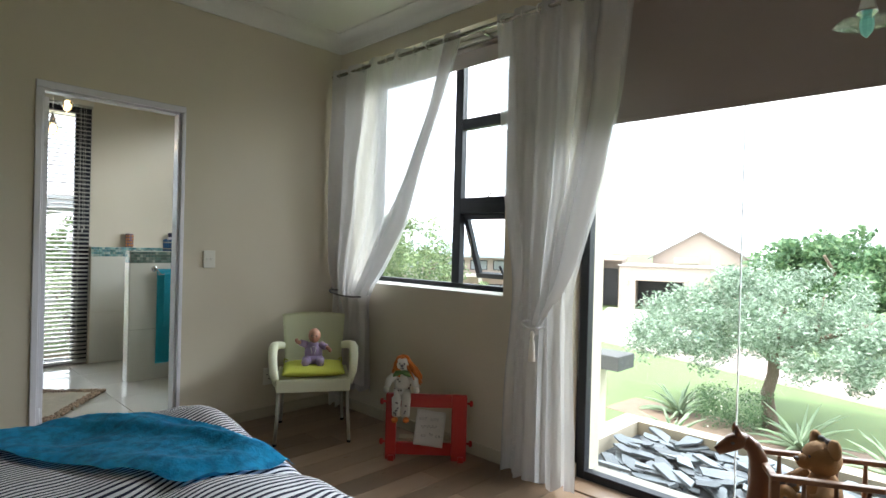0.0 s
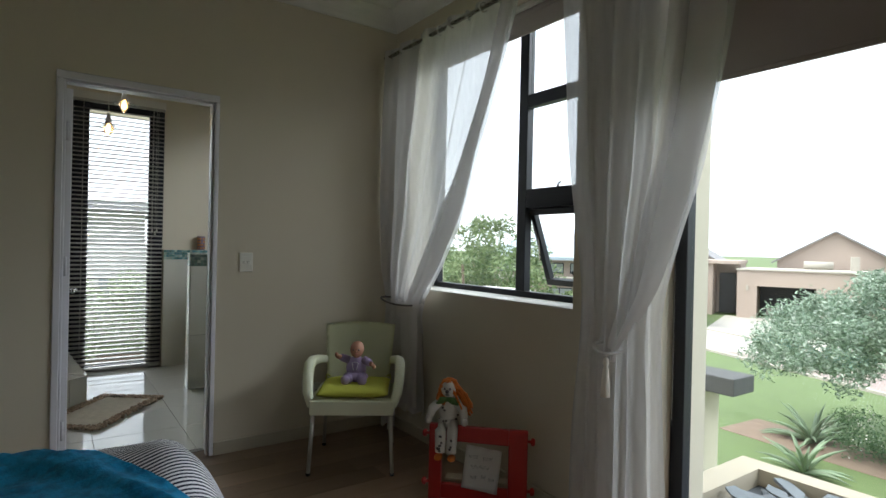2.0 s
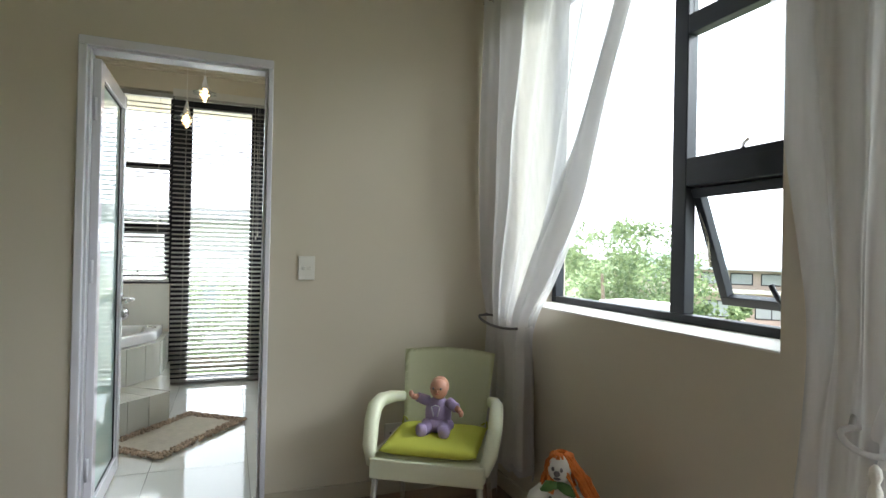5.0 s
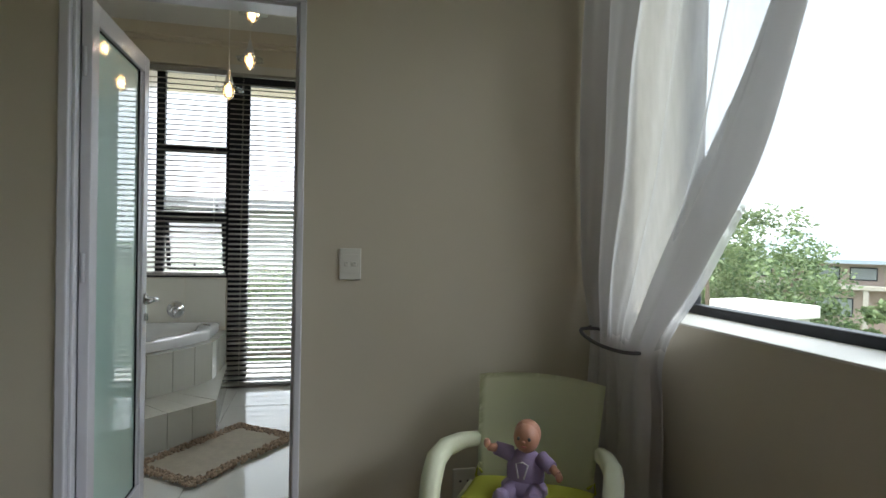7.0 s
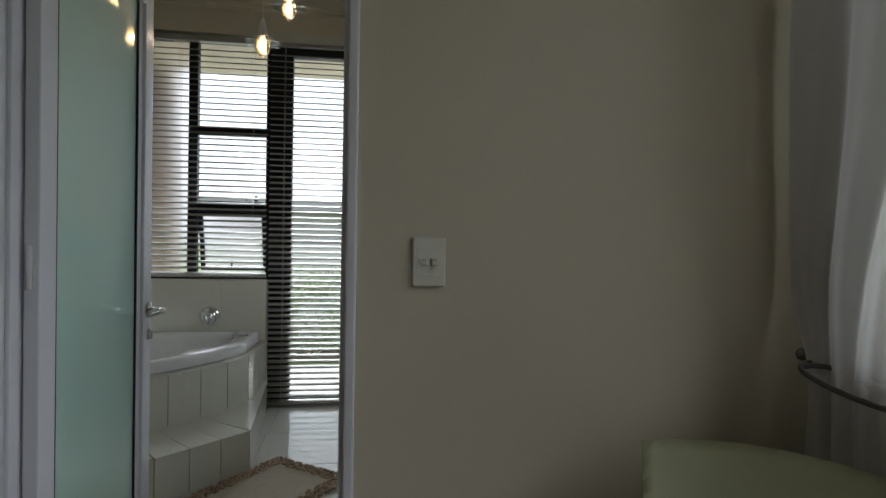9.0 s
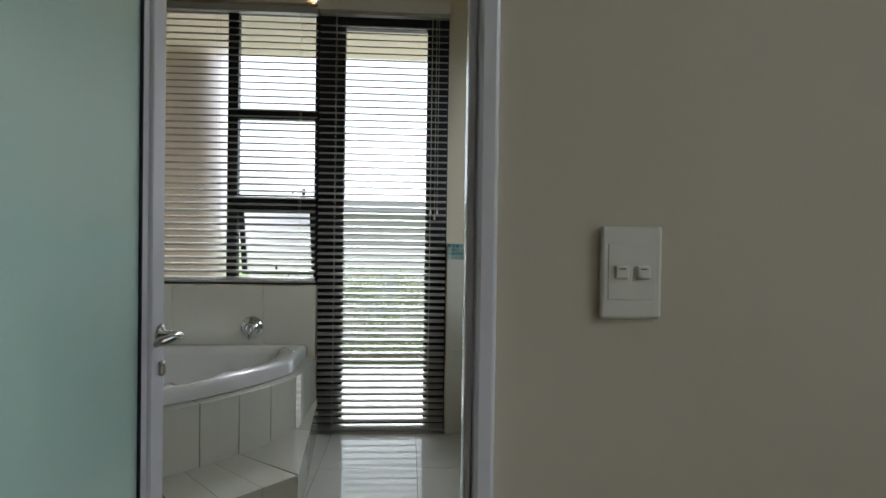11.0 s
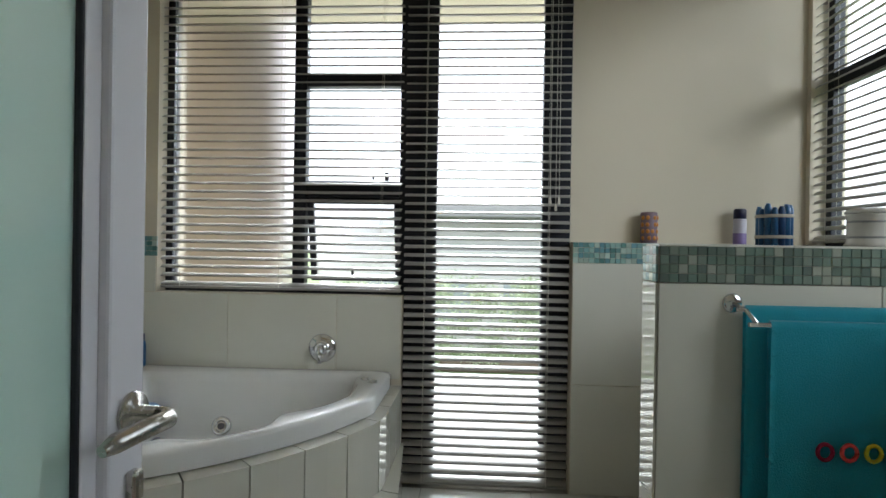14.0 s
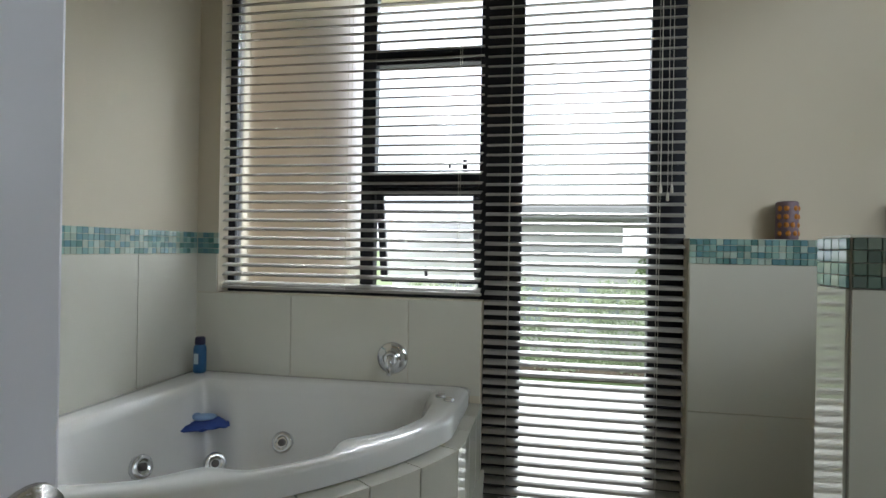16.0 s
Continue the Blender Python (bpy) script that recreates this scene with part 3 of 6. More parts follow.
# slate planter under the picture window
CREAM = mat("cream_parapet_plaster", (0.43, 0.37, 0.28), 0.9, var=0.08, bump=0.2)
bm = bmesh.new()
box(bm, -1.50, 3.2, NO, 4.42, -0.55, -0.20)
box(bm, -1.50, -1.34, NO, 4.42, -0.20, -0.03)
box(bm, -1.34, 3.2, 4.28, 4.42, -0.20, -0.03)
planter = structure("planter", bm, CREAM, "cream plastered ledge filled with slate chips", "planter")
part("soil", rbox(-1.339, 3.2, NO + 0.001, 4.279, -0.199, -0.125, 0.004, 1), mat("slate_gravel", (0.06, 0.065, 0.07), 0.9, var=0.4, scale=30, bump=0.5), planter)
SLATE = randomised(mat("blue_grey_slate", (0.115, 0.13, 0.14), 0.45, var=0.3, scale=14, bump=0.3, fine=60), 0.5)
slates = []
for k in range(6):
    bm = bmesh.new()
    n = random.randint(4, 6)
    an = sorted(random.uniform(0, math.tau) for _ in range(n))
    an = [lerp(a, i * math.tau / n, 0.6) for i, a in enumerate(an)]
    pr = [(0.15 * random.uniform(0.75, 1.1) * math.cos(a), 0.062 * random.uniform(0.75, 1.2) * math.sin(a)) for a in an]
    ring_faces(bm, [[bm.verts.new((x, y, z)) for x, y in pr] for z in (0.0, 0.017)], smooth=False)
    slates.append(mesh_of("slate_chip", bm, SLATE))
for k in range(290):
    ob = new("slate_chip", random.choice(slates))
    ob.parent = planter
    ob.matrix_basis = pose(random.uniform(-1.25, 1.3), random.uniform(NO + 0.06, 4.22), -0.135 + 0.085 * random.random(), random.uniform(-11, 11), random.uniform(-10, 10), random.gauss(-20, 28)) @ Matrix.Scale(random.uniform(0.55, 1.15), 4)
spout = thing("water_spout", "dark square water spout jutting from the wall", "spout", (-2.3, 6.2, 0), 0)
part("spout", rbox(-1.6, -0.13, -0.05, 0.35, -0.125, 0.045, 0.01), mat("dark_spout", (0.06, 0.06, 0.06), 0.7), spout)
part("support", rbox(-1.6, -0.45, 0.0, 0.3, GZ, -0.126, 0.01), OUTER, spout)


# ---- plants ----
def leaf_mat(name, cols, thin=0.35):
    m = mat(name, cols[0], 0.6, bump=0.0)
    palette(m, cols)
    n, l = m.node_tree.nodes, m.node_tree.links
    tr, mx = n.new("ShaderNodeBsdfTranslucent"), n.new("ShaderNodeMixShader")
    src = n["Principled BSDF"].inputs["Base Color"].links[0].from_socket
    l.new(src, tr.inputs[0])
    mx.inputs[0].default_value = thin
    l.new(n["Principled BSDF"].outputs[0], mx.inputs[1])
    l.new(tr.outputs[0], mx.inputs[2])
    l.new(mx.outputs[0], n["Material Output"].inputs[0])
    return m


BARK = mat("grey_brown_bark", (0.16, 0.12, 0.09), 0.95, var=0.35, scale=9, bump=0.8, fine=22, stretch=(1, 1, 0.3))
OLIVE = leaf_mat("olive_leaves", [(0.21, 0.29, 0.21), (0.33, 0.42, 0.33), (0.14, 0.21, 0.14), (0.44, 0.51, 0.43), (0.26, 0.35, 0.25)])
GREENL = leaf_mat("green_leaves", [(0.09, 0.18, 0.085), (0.14, 0.24, 0.115), (0.18, 0.28, 0.135), (0.08, 0.155, 0.075)])
BRIGHT = leaf_mat("light_green_leaves", [(0.14, 0.20, 0.085), (0.19, 0.26, 0.115), (0.11, 0.17, 0.08), (0.24, 0.31, 0.15)])


HEDGE = leaf_mat("pale_hedge_leaves", [(0.30, 0.36, 0.23), (0.37, 0.43, 0.29), (0.25, 0.30, 0.19), (0.44, 0.49, 0.35)])


def leaves(clumps, per, size, aspect, spread=1.0):
    """Small leaves scattered in clumps (centre, radius), as one mesh."""
    vs, fs = [], []
    for c, r in clumps:
        for _ in range(per):
            d = Vector((random.gauss(0, 1), random.gauss(0, 1), random.gauss(0, 1))).normalized() * (r * random.random() ** 0.45)
            p = Vector(c) + Vector((d.x, d.y, d.z * 0.8))
            a = Vector((random.gauss(0, 1), random.gauss(0, 1), random.gauss(0, 0.7) + 0.25)).normalized()
            b = a.cross(Vector((random.gauss(0, 1), random.gauss(0, 1), random.gauss(0, 1)))).normalized()
            s = size * random.uniform(0.6, 1.3)
            i = len(vs)
            vs += [p - a * s, p + b * s * aspect, p + a * s, p - b * s * aspect]
            fs.append((i, i + 1, i + 2, i + 3))
    me = bpy.data.meshes.new("crown")
    me.from_pydata(vs, [], fs)
    return me


def tree(label, at, trunk, limbs, clumps, per, size, aspect, leaf):
    t = thing("tree", label, "tree", at)
    bm = bmesh.new()
    tube(bm, trunk[0], trunk[1], 12)
    part("trunk", bm, BARK, t)
    for pts, r0 in limbs:
        part("limb", tube(bmesh.new(), pts, [lerp(r0, r0 * 0.35, k / (len(pts) - 1)) for k in range(len(pts))], 8), BARK, t)
    me = leaves(clumps, per, size, aspect)
    me.materials.append(leaf)
    cr = new("crown", me)
    cr.parent = t
    return t


# olive tree on the front lawn
cl = []
for k in range(230):
    a, e = random.uniform(0, math.tau), random.random()
    rad = 3.25 * math.sqrt(e)
    x, y = rad * math.cos(a) - 0.25, rad * math.sin(a) * 0.8
    top = 4.15 - 0.15 * rad ** 2 + 0.25 * math.sin(3 * a)
    bot = 1.55 + 0.02 * rad ** 2 + (0.9 if rad < 0.9 else 0.0) + 0.25 * math.sin(5 * a)
    cl.append(((x, y, lerp(bot, max(bot + 0.3, top), random.random() ** 0.8)), random.uniform(0.28, 0.52)))
tree("silvery green olive tree with a leaning trunk on the lawn", (-3.3, 16.3, GZ),
     ([(0.05, 0, 0), (0.0, 0, 0.4), (-0.06, 0, 0.9), (0.06, 0, 1.4), (0.08, 0, 1.9)], [0.22, 0.17, 0.15, 0.14, 0.13]),
     [([(0.08, 0, 1.85), (0.8, -0.1, 2.3), (1.6, 0.0, 2.7), (2.3, 0.1, 3.0)], 0.10), ([(0.08, 0, 1.8), (-0.7, 0.2, 2.4), (-1.5, 0.2, 2.7)], 0.09), ([(0.08, 0, 1.9), (0.1, 0.5, 2.8), (0.3, 0.6, 3.4)], 0.08),
      ([(0.08, 0, 1.7), (-0.5, -0.5, 2.3), (-1.2, -0.9, 2.4)], 0.07), ([(0.9, -0.1, 2.35), (1.1, -0.5, 3.0), (1.2, -0.6, 3.5)], 0.06)],
     cl, 240, 0.062, 0.32, OLIVE)


def round_tree(label, at, h, w, z0, n, per, size, leaf, seed):
    random.seed(seed)
    cs = []
    for k in range(n):
        d = Vector((random.gauss(0, 1), random.gauss(0, 1), random.gauss(0, 1))).normalized() * random.random() ** 0.4
        cs.append(((d.x * w, d.y * w * 0.8, z0 + (h - z0) * (0.5 + 0.5 * d.z) + 0.3 * noise.noise(d * 3)), random.uniform(0.10, 0.20) * w))
    lim = []
    for k in range(6):
        a = k * math.tau / 6 + 0.3
        lim.append(([(0, 0, z0 * 0.8), (0.35 * w * math.cos(a), 0.35 * w * math.sin(a), lerp(z0, h, 0.35)), (0.7 * w * math.cos(a), 0.7 * w * math.sin(a), lerp(z0, h, 0.7))], 0.035 * w))
    return tree(label, at, ([(0, 0, 0), (0.05, 0, z0 * 0.5), (0, 0, z0)], [0.06 * w, 0.05 * w, 0.045 * w]), lim, cs, per, size, 0.45, leaf)


round_tree("broad dark green shade tree across the street", (-5.2, 44.0, GZ), 5.9, 6.2, 1.2, 130, 130, 0.22, GREENL, 3)
round_tree("broad dark green shade tree across the street", (4.0, 45.0, GZ), 5.6, 5.5, 1.2, 110, 120, 0.22, GREENL, 4)
round_tree("light green feathery tree beside the terrace", (-11.2, 9.8, GZ), 5.25, 2.5, 1.2, 190, 170, 0.055, BRIGHT, 5)
round_tree("light green shrub beside the terrace", (-9.2, 11.0, GZ), 3.7, 1.0, 0.9, 60, 110, 0.06, BRIGHT, 6)
round_tree("small green garden tree behind the hedge", (-25.0, 5.6, GZ), 5.0, 1.5, 1.0, 70, 110, 0.08, BRIGHT, 8)
random.seed(11)
hedge = thing("hedge", "clipped green hedge along the garden wall", "hedge", (-22.5, 2.5, GZ))
me = leaves([((random.uniform(-0.5, 0.5), random.uniform(-6, 6), random.uniform(0.3, 3.3)), 0.45) for _ in range(280)], 90, 0.07, 0.45)
me.materials.append(HEDGE)
cr = new("crown", me)
cr.parent = hedge
part("stem", rbox(-0.1, 0.1, -5.8, 5.8, 0, 0.4, 0.05, 1), BARK, hedge)


def agave(at, n, ln, leaf):
    t = thing("spiky_plant", "pale green spiky agave plant on the lawn", "plant", at, 0, "agaves")
    for k in range(n):
        a, e = k * 2.4, radians(random.uniform(18, 78))
        bm = bmesh.new()
        pts = [(ln * s * math.cos(e - 0.5 * s) * math.cos(a), ln * s * math.cos(e - 0.5 * s) * math.sin(a), ln * s * math.sin(e - 0.35 * s) + 0.02) for s in (0.0, 0.25, 0.5, 0.75, 1.0)]
        tube(bm, pts, [0.035, 0.05, 0.042, 0.025, 0.004], 5)
        part("leaf", bm, leaf, t)
    return t


AG = randomised(mat("agave_leaf", (0.20, 0.27, 0.17), 0.6, var=0.15), 0.3)
for p, n, ln in (((-5.3, 15.6, GZ), 26, 1.1), ((-2.35, 15.0, GZ), 24, 1.2), ((-4.6, 13.4, GZ), 18, 0.9), ((-0.6, 14.6, GZ), 18, 1.0)):
    agave(p, n, ln, AG)
bush = thing("flowering_bush", "low bush with tiny white flowers on the lawn", "bush", (-4.0, 15.6, GZ))
me = leaves([((random.uniform(-0.7, 0.7), random.uniform(-0.5, 0.5), random.uniform(0.1, 0.9)), 0.28) for _ in range(40)], 90, 0.035, 0.4)
me.materials.append(GREENL)
cr = new("foliage", me)
cr.parent = bush
me = leaves([((random.uniform(-0.9, 0.9), random.uniform(-0.6, 0.6), random.uniform(0.2, 1.1)), 0.25) for _ in range(20)], 7, 0.022, 0.9)
me.materials.append(mat("white_petals", (0.7, 0.68, 0.6), 0.7))
cr = new("blossom", me)
cr.parent = bush
strip("flower_bed", (-7.0, 15.6), (0.6, 15.0), 1.7, 0.012, mat("bare_soil", (0.22, 0.16, 0.12), 0.95, var=0.25, scale=4), "bare brown soil bed", "soil bed")
random.seed(0)

# ---- bedroom things ----
SHEER = sheer_mat("white_sheer_voile", (0.66, 0.65, 0.645), 0.30, 0.37)
DENSE = sheer_mat("white_voile_doubled", (0.66, 0.64, 0.63), 0.05, 0.24)
GATHER = sheer_mat("white_voile_gathered", (0.60, 0.58, 0.57), 0.03, 0.14)
CORD = mat("grey_cord", (0.12, 0.11, 0.11), 0.7)


def along(knots, z):
    """Smooth reading of (z, value) knots that run downwards."""
    if z >= knots[0][0]:
        return knots[0][1]
    for (z0, a), (z1, b) in zip(knots, knots[1:]):
        if z >= z1:
            return lerp(a, b, (z0 - z) / (z0 - z1))
    return knots[-1][1]


def eased(knots, z):
    return sum(along(knots, z + d) for d in (-0.09, -0.06, -0.03, 0.0, 0.03, 0.06, 0.09)) / 7


def curtain(label, sides, band, tie_z, folds, amp, y0, y_tie, seed, solid_to, hem, ties, knob, cord):
    """A tied-back curtain: sides and band are pairs of knots for their two edges; band is the folded leading edge."""
    t = thing("curtain", label, "curtain", group="sheer curtains")
    top = 2.547

    def body(u, z, w=1.0):
        left, right = eased(sides[0], z), eased(sides[1], z)
        pinch = math.exp(-((z - tie_z) / 0.16) ** 2)
        a = amp * w * (1 - 0.5 * pinch) * (0.75 + 0.25 * min(1.0, abs(z - tie_z)))
        s = max(0.0, min(1.0, (top - z) / (top - tie_z)))
        ph = math.tau * folds * (u + 0.06 * math.sin(3 * u + seed))
        wave = 0.72 * math.sin(ph) + 0.22 * math.sin(2.3 * ph + seed + 1.5 * s) + 0.32 * math.sin(0.5 * ph + 3 * s + seed)
        yy = lerp(y0, y_tie, s * s) + 0.05 * max(0.0, (u - 0.7) / 0.3) * bool(band) + a * wave * 0.8 + 0.010 * noise.noise(Vector((u * 7, z * 2.2, seed + 5)))
        xx = lerp(left, right, u) + 0.2 * a * math.cos(ph) * math.sin(math.pi * u) + 0.006 * noise.noise(Vector((u * 9, z * 3, seed)))
        return Vector((xx, yy, z))

    strips = [("panel", solid_to, 1.0, SHEER, hem[1])]
    if solid_to:
        strips.append(("gathered_edge", 0.0, solid_to, GATHER, hem[0]))
    for nm, u0, u1, m, low in strips:
        bm = bmesh.new()
        grid(bm, max(30, int(150 * (u1 - u0))), 90, lambda u, v: body(lerp(u0, u1, u), lerp(top, low + 0.012 * math.sin(23 * u), v)))
        for fc in bm.faces:
            fc.material_index = int(fc.calc_center_median().z < tie_z)
        part(nm, bm, [m, DENSE if solid_to else m], t)
    if band:
        bm = bmesh.new()

        def edge(u, v):
            z = lerp(top, band[2], v)
            p = body(1.0, z, 0.5)
            p.x = lerp(eased(band[0], z), eased(band[1], z), u) + 0.004 * math.sin(9 * z + seed)
            p.y = y0 + 0.012 - 0.012 * math.sin(math.pi * u) - 0.010 * math.sin(2.6 * math.pi * u + 2.2 * z)
            return p

        grid(bm, 22, 90, edge)
        part("leading_edge", bm, DENSE, t)
    l1, r1 = ties
    bm = bmesh.new()
    ring = []
    for k in range(25):
        a = k / 24 * math.tau
        ring.append((0.5 * (l1 + r1) + 0.5 * abs(r1 - l1) * math.cos(a), y_tie - 0.03 + 0.062 * math.copysign(abs(math.sin(a)) ** 0.5, math.sin(a)), tie_z - 0.012 * math.cos(a) - 0.012 * math.sin(a) ** 2))
    tube(bm, ring, 0.0065, 6)
    tube(bm, [ring[12], knob], 0.0065, 6)
    part("tieback", bm, cord, t)
    return t


left = curtain("white sheer curtain tied back beside the corner window",
               (((2.55, -3.12), (1.05, -3.13), (0.90, -3.06), (0.75, -3.07), (0.0, -3.07)),
                ((2.55, -1.78), (2.15, -1.94), (1.82, -2.09), (1.40, -2.25), (1.19, -2.40), (1.05, -2.50), (0.96, -2.60), (0.89, -2.68), (0.76, -2.65), (0.3, -2.63), (0.0, -2.64))),
               (((2.55, -1.90), (2.10, -2.06), (1.67, -2.265), (1.43, -2.435), (1.14, -2.61), (0.95, -2.72), (0.84, -2.78), (0.2, -2.80)),
                ((2.55, -1.755), (2.15, -1.925), (1.82, -2.075), (1.40, -2.24), (1.19, -2.39), (1.05, -2.49), (0.96, -2.585), (0.89, -2.67), (0.76, -2.635), (0.2, -2.61)), 0.25),
               0.89, 6, 0.036, 2.668, 2.70, 1.0, 0.33, (0.035, 0.20), (-3.02, -2.665), (-3.135, 2.765, 0.905), CORD)
part("hook", lathe(bmesh.new(), [(0.016, 0), (0.016, 0.006), (0.006, 0.008), (0.006, 0.03), (0.014, 0.034), (0.014, 0.042), (0.002, 0.044)], 12, pose(-3.159, 2.765, 0.90, 0, 90, 0)), NICKEL, left)
right = curtain("white sheer curtain tied back with a tassel between the windows",
                (((2.55, -1.475), (1.6, -1.40), (1.06, -1.325), (0.85, -1.35), (0.6, -1.37), (0.0, -1.385)),
                 ((2.55, -0.715), (2.03, -0.76), (1.56, -0.85), (1.24, -0.95), (1.03, -1.005), (0.8, -0.995), (0.5, -0.98), (0.0, -0.96))),
                (((2.55, -0.86), (2.03, -0.92), (1.56, -1.00), (1.24, -1.09), (1.03, -1.15), (0.90, -1.195), (0.80, -1.215)),
                 ((2.55, -0.705), (2.03, -0.75), (1.56, -0.84), (1.24, -0.94), (1.03, -1.025), (0.90, -1.12), (0.80, -1.175)), 0.80),
                0.86, 5, 0.042, 2.668, 2.68, 4.0, 0.0, (0.0, 0.03), (-1.225, -1.13), (-1.30, 2.79, 0.93), SHEER)
bm = bmesh.new()
lathe(bm, [(0.004, 0.0), (0.010, -0.008), (0.012, -0.022), (0.007, -0.035), (0.012, -0.048), (0.016, -0.10), (0.019, -0.152), (0.005, -0.154)], 14, pose(-1.143, 2.59, 0.832))
part("tassel", bm, mat("ivory_tassel_thread", (0.72, 0.69, 0.62), 0.9, bump=0.4, fine=200), right, "ivory thread tassel")
far = curtain("white sheer curtain at the end of the picture window",
              (((2.55, 0.20), (1.5, 0.55), (0.9, 0.95), (0.0, 0.9)), ((2.55, 0.90), (1.5, 1.1), (0.9, 1.25), (0.0, 1.3))),
              None, 0.86, 7, 0.05, 2.66, 2.68, 7.0, 0.0, (0.0, 0.03), (0.95, 1.25), (1.3, 2.79, 0.92), SHEER)

rod = thing("curtain_rod", "brushed steel curtain rod across both windows", "curtain rod")
part("pole", tube(bmesh.new(), [(-3.04, 2.66, 2.505), (2.55, 2.66, 2.505)], 0.0125, 12), NICKEL, rod)
for x in (-3.05, 2.55):
    bm = bmesh.new()
    ball(bm, (x, 2.66, 2.505), (0.02, 0.02, 0.02), 10)
    part("finial", bm, NICKEL, rod)
for x in (-3.01, -1.62, 0.1, 2.4):
    part("bracket", tube(bmesh.new(), [(x, 2.66, 2.505), (x, 2.72, 2.50), (x, 2.797, 2.50)], 0.008, 8), NICKEL, rod)
bm = bmesh.new()
rm = [(0.026 + 0.005 * math.cos(a), 0.005 * math.sin(a)) for a in [k * math.tau / 8 for k in range(8)]]
seg = 18
rr = [[bm.verts.new((z, r * math.cos(k * math.tau / seg), r * math.sin(k * math.tau / seg))) for r, z in rm] for k in range(seg)]
ring_faces(bm, rr + [rr[0]], caps=False)
me = mesh_of("eyelet", bm, CHROME)
pieces("eyelet", rod, me, [pose(x, 2.66, 2.505, 0, 0, 25 * (-1) ** k) for k, x in enumerate([-2.97 + 0.135 * i for i in range(9)] + [-1.43 + 0.12 * i for i in range(7)])])

FABRIC = mat("taupe_roller_blind", (0.36, 0.315, 0.295), 0.85, var=0.05, bump=0.15, fine=350)
RAIL = mat("ivory_blind_rail", (0.62, 0.60, 0.55), 0.45)


def roller(label, x0, x1, y, z_top, z_bot):
    t = thing("roller_blind", label, "roller blind", group="roller blinds")
    part("fabric", rbox(x0, x1, y - 0.0015, y + 0.0015, z_bot + 0.02, z_top, 0.0004, 1), FABRIC, t)
    part("bottom_bar", rbox(x0, x1, y - 0.006, y + 0.006, z_bot, z_bot + 0.02, 0.003), FABRIC, t)
    part("roll", tube(bmesh.new(), [(x0, y + 0.01, z_top), (x1, y + 0.01, z_top)], 0.022, 14), FABRIC, t)
    part("headrail", rbox(x0, x1, y - 0.02, y + 0.03, z_top + 0.024, z_top + 0.05, 0.004), RAIL, t)
    return t


roller("taupe roller blind pulled part way down the picture window", -1.03, 2.44, 2.945, 2.54, 1.913)
roller("taupe roller blind rolled up over the corner window", -2.92, -1.52, 2.975, 2.56, 2.44)
chain = thing("blind_chain", "beaded pull chain hanging beside the picture window", "blind chain", (-1.085, 2.95, 0.55))
bm = bmesh.new()
for k in range(130):
    ball(bm, (0, 0, k * 0.0145), (0.004, 0.004, 0.0055), 6)
part("bead_string", bm, NICKEL, chain)

PLASTIC = mat("white_switch_plastic", (0.72, 0.70, 0.63), 0.35, var=0.02, bump=0.0)
sw = thing("light_switch", "white two-gang light switch on the beige wall", "switch", (WX + 0.0005, 1.79, 1.1265))
part("plate", rbox(0, 0.009, -0.039, 0.039, -0.0575, 0.0575, 0.004), PLASTIC, sw)
part("insert", rbox(0.007, 0.0098, -0.030, 0.030, -0.034, 0.036, 0.001), PLASTIC, sw)
for y in (-0.0135, 0.0135):
    rk = part("rocker", rbox(0.0085, 0.0145, y - 0.009, y + 0.009, -0.008, 0.009, 0.0028, 3), PLASTIC, sw)
    part("window", rbox(0.0142, 0.0148, y - 0.004, y + 0.004, 0.004, 0.0055, 0.0002, 1), CORD, rk)
so = thing("wall_socket", "white wall socket low on the beige wall", "socket", (WX + 0.0005, 2.235, 0.29))
part("plate", rbox(0, 0.009, -0.045, 0.045, -0.06, 0.06, 0.004), PLASTIC, so)
# pin holes are shallow dark discs; the shade inside them is put into colour
for y, z in ((-0.015, 0.012), (0.015, 0.012), (0.0, -0.018)):
    part("socket_hole", tube(bmesh.new(), [(0.0085, y, z), (0.0095, y, z)], 0.005, 8), CORD, so)

# bed
BX0, BX1, BY0, BY1 = -1.99, -0.60, -0.75, 1.30


def bed_top(x, y):
    d = min(x - BX0, BX1 - x, BY1 - y, 0.4)
    e = max(0.0, min(1.0, d / 0.20))
    z = 0.30 + 0.28 * math.sqrt(max(0.0, 1 - (1 - e) ** 2))
    z += 0.030 * noise.noise(Vector((x * 1.7, y * 1.7, 3))) + 0.016 * noise.noise(Vector((x * 5, y * 4, 9)))
    z += 0.035 * math.exp(-((x + 1.60) ** 2 + (y - 1.16) ** 2) / 0.04) + 0.035 * math.exp(-((x + 0.86) ** 2 + (y - 0.95) ** 2) / 0.04)
    z -= 0.035 * math.exp(-((x + 1.12 - 0.25 * (y - 0.7)) ** 2) / 0.004) * max(0, min(1, (y - 0.3) * 3))
    return z


STRIPE = bpy.data.materials.new("navy_striped_cotton")
STRIPE.use_nodes = True
sn, sl = STRIPE.node_tree.nodes, STRIPE.node_tree.links
tc, sep, ns = sn.new("ShaderNodeTexCoord"), sn.new("ShaderNodeSeparateXYZ"), sn.new("ShaderNodeTexNoise")
ns.inputs["Scale"].default_value = 2.2
m1, m2, fr, gt = (sn.new("ShaderNodeMath") for _ in range(4))
mx = sn.new("ShaderNodeMix")
m1.operation, m2.operation, fr.operation, gt.operation = "MULTIPLY_ADD", "MULTIPLY", "FRACT", "GREATER_THAN"
m1.inputs[1].default_value = 0.10
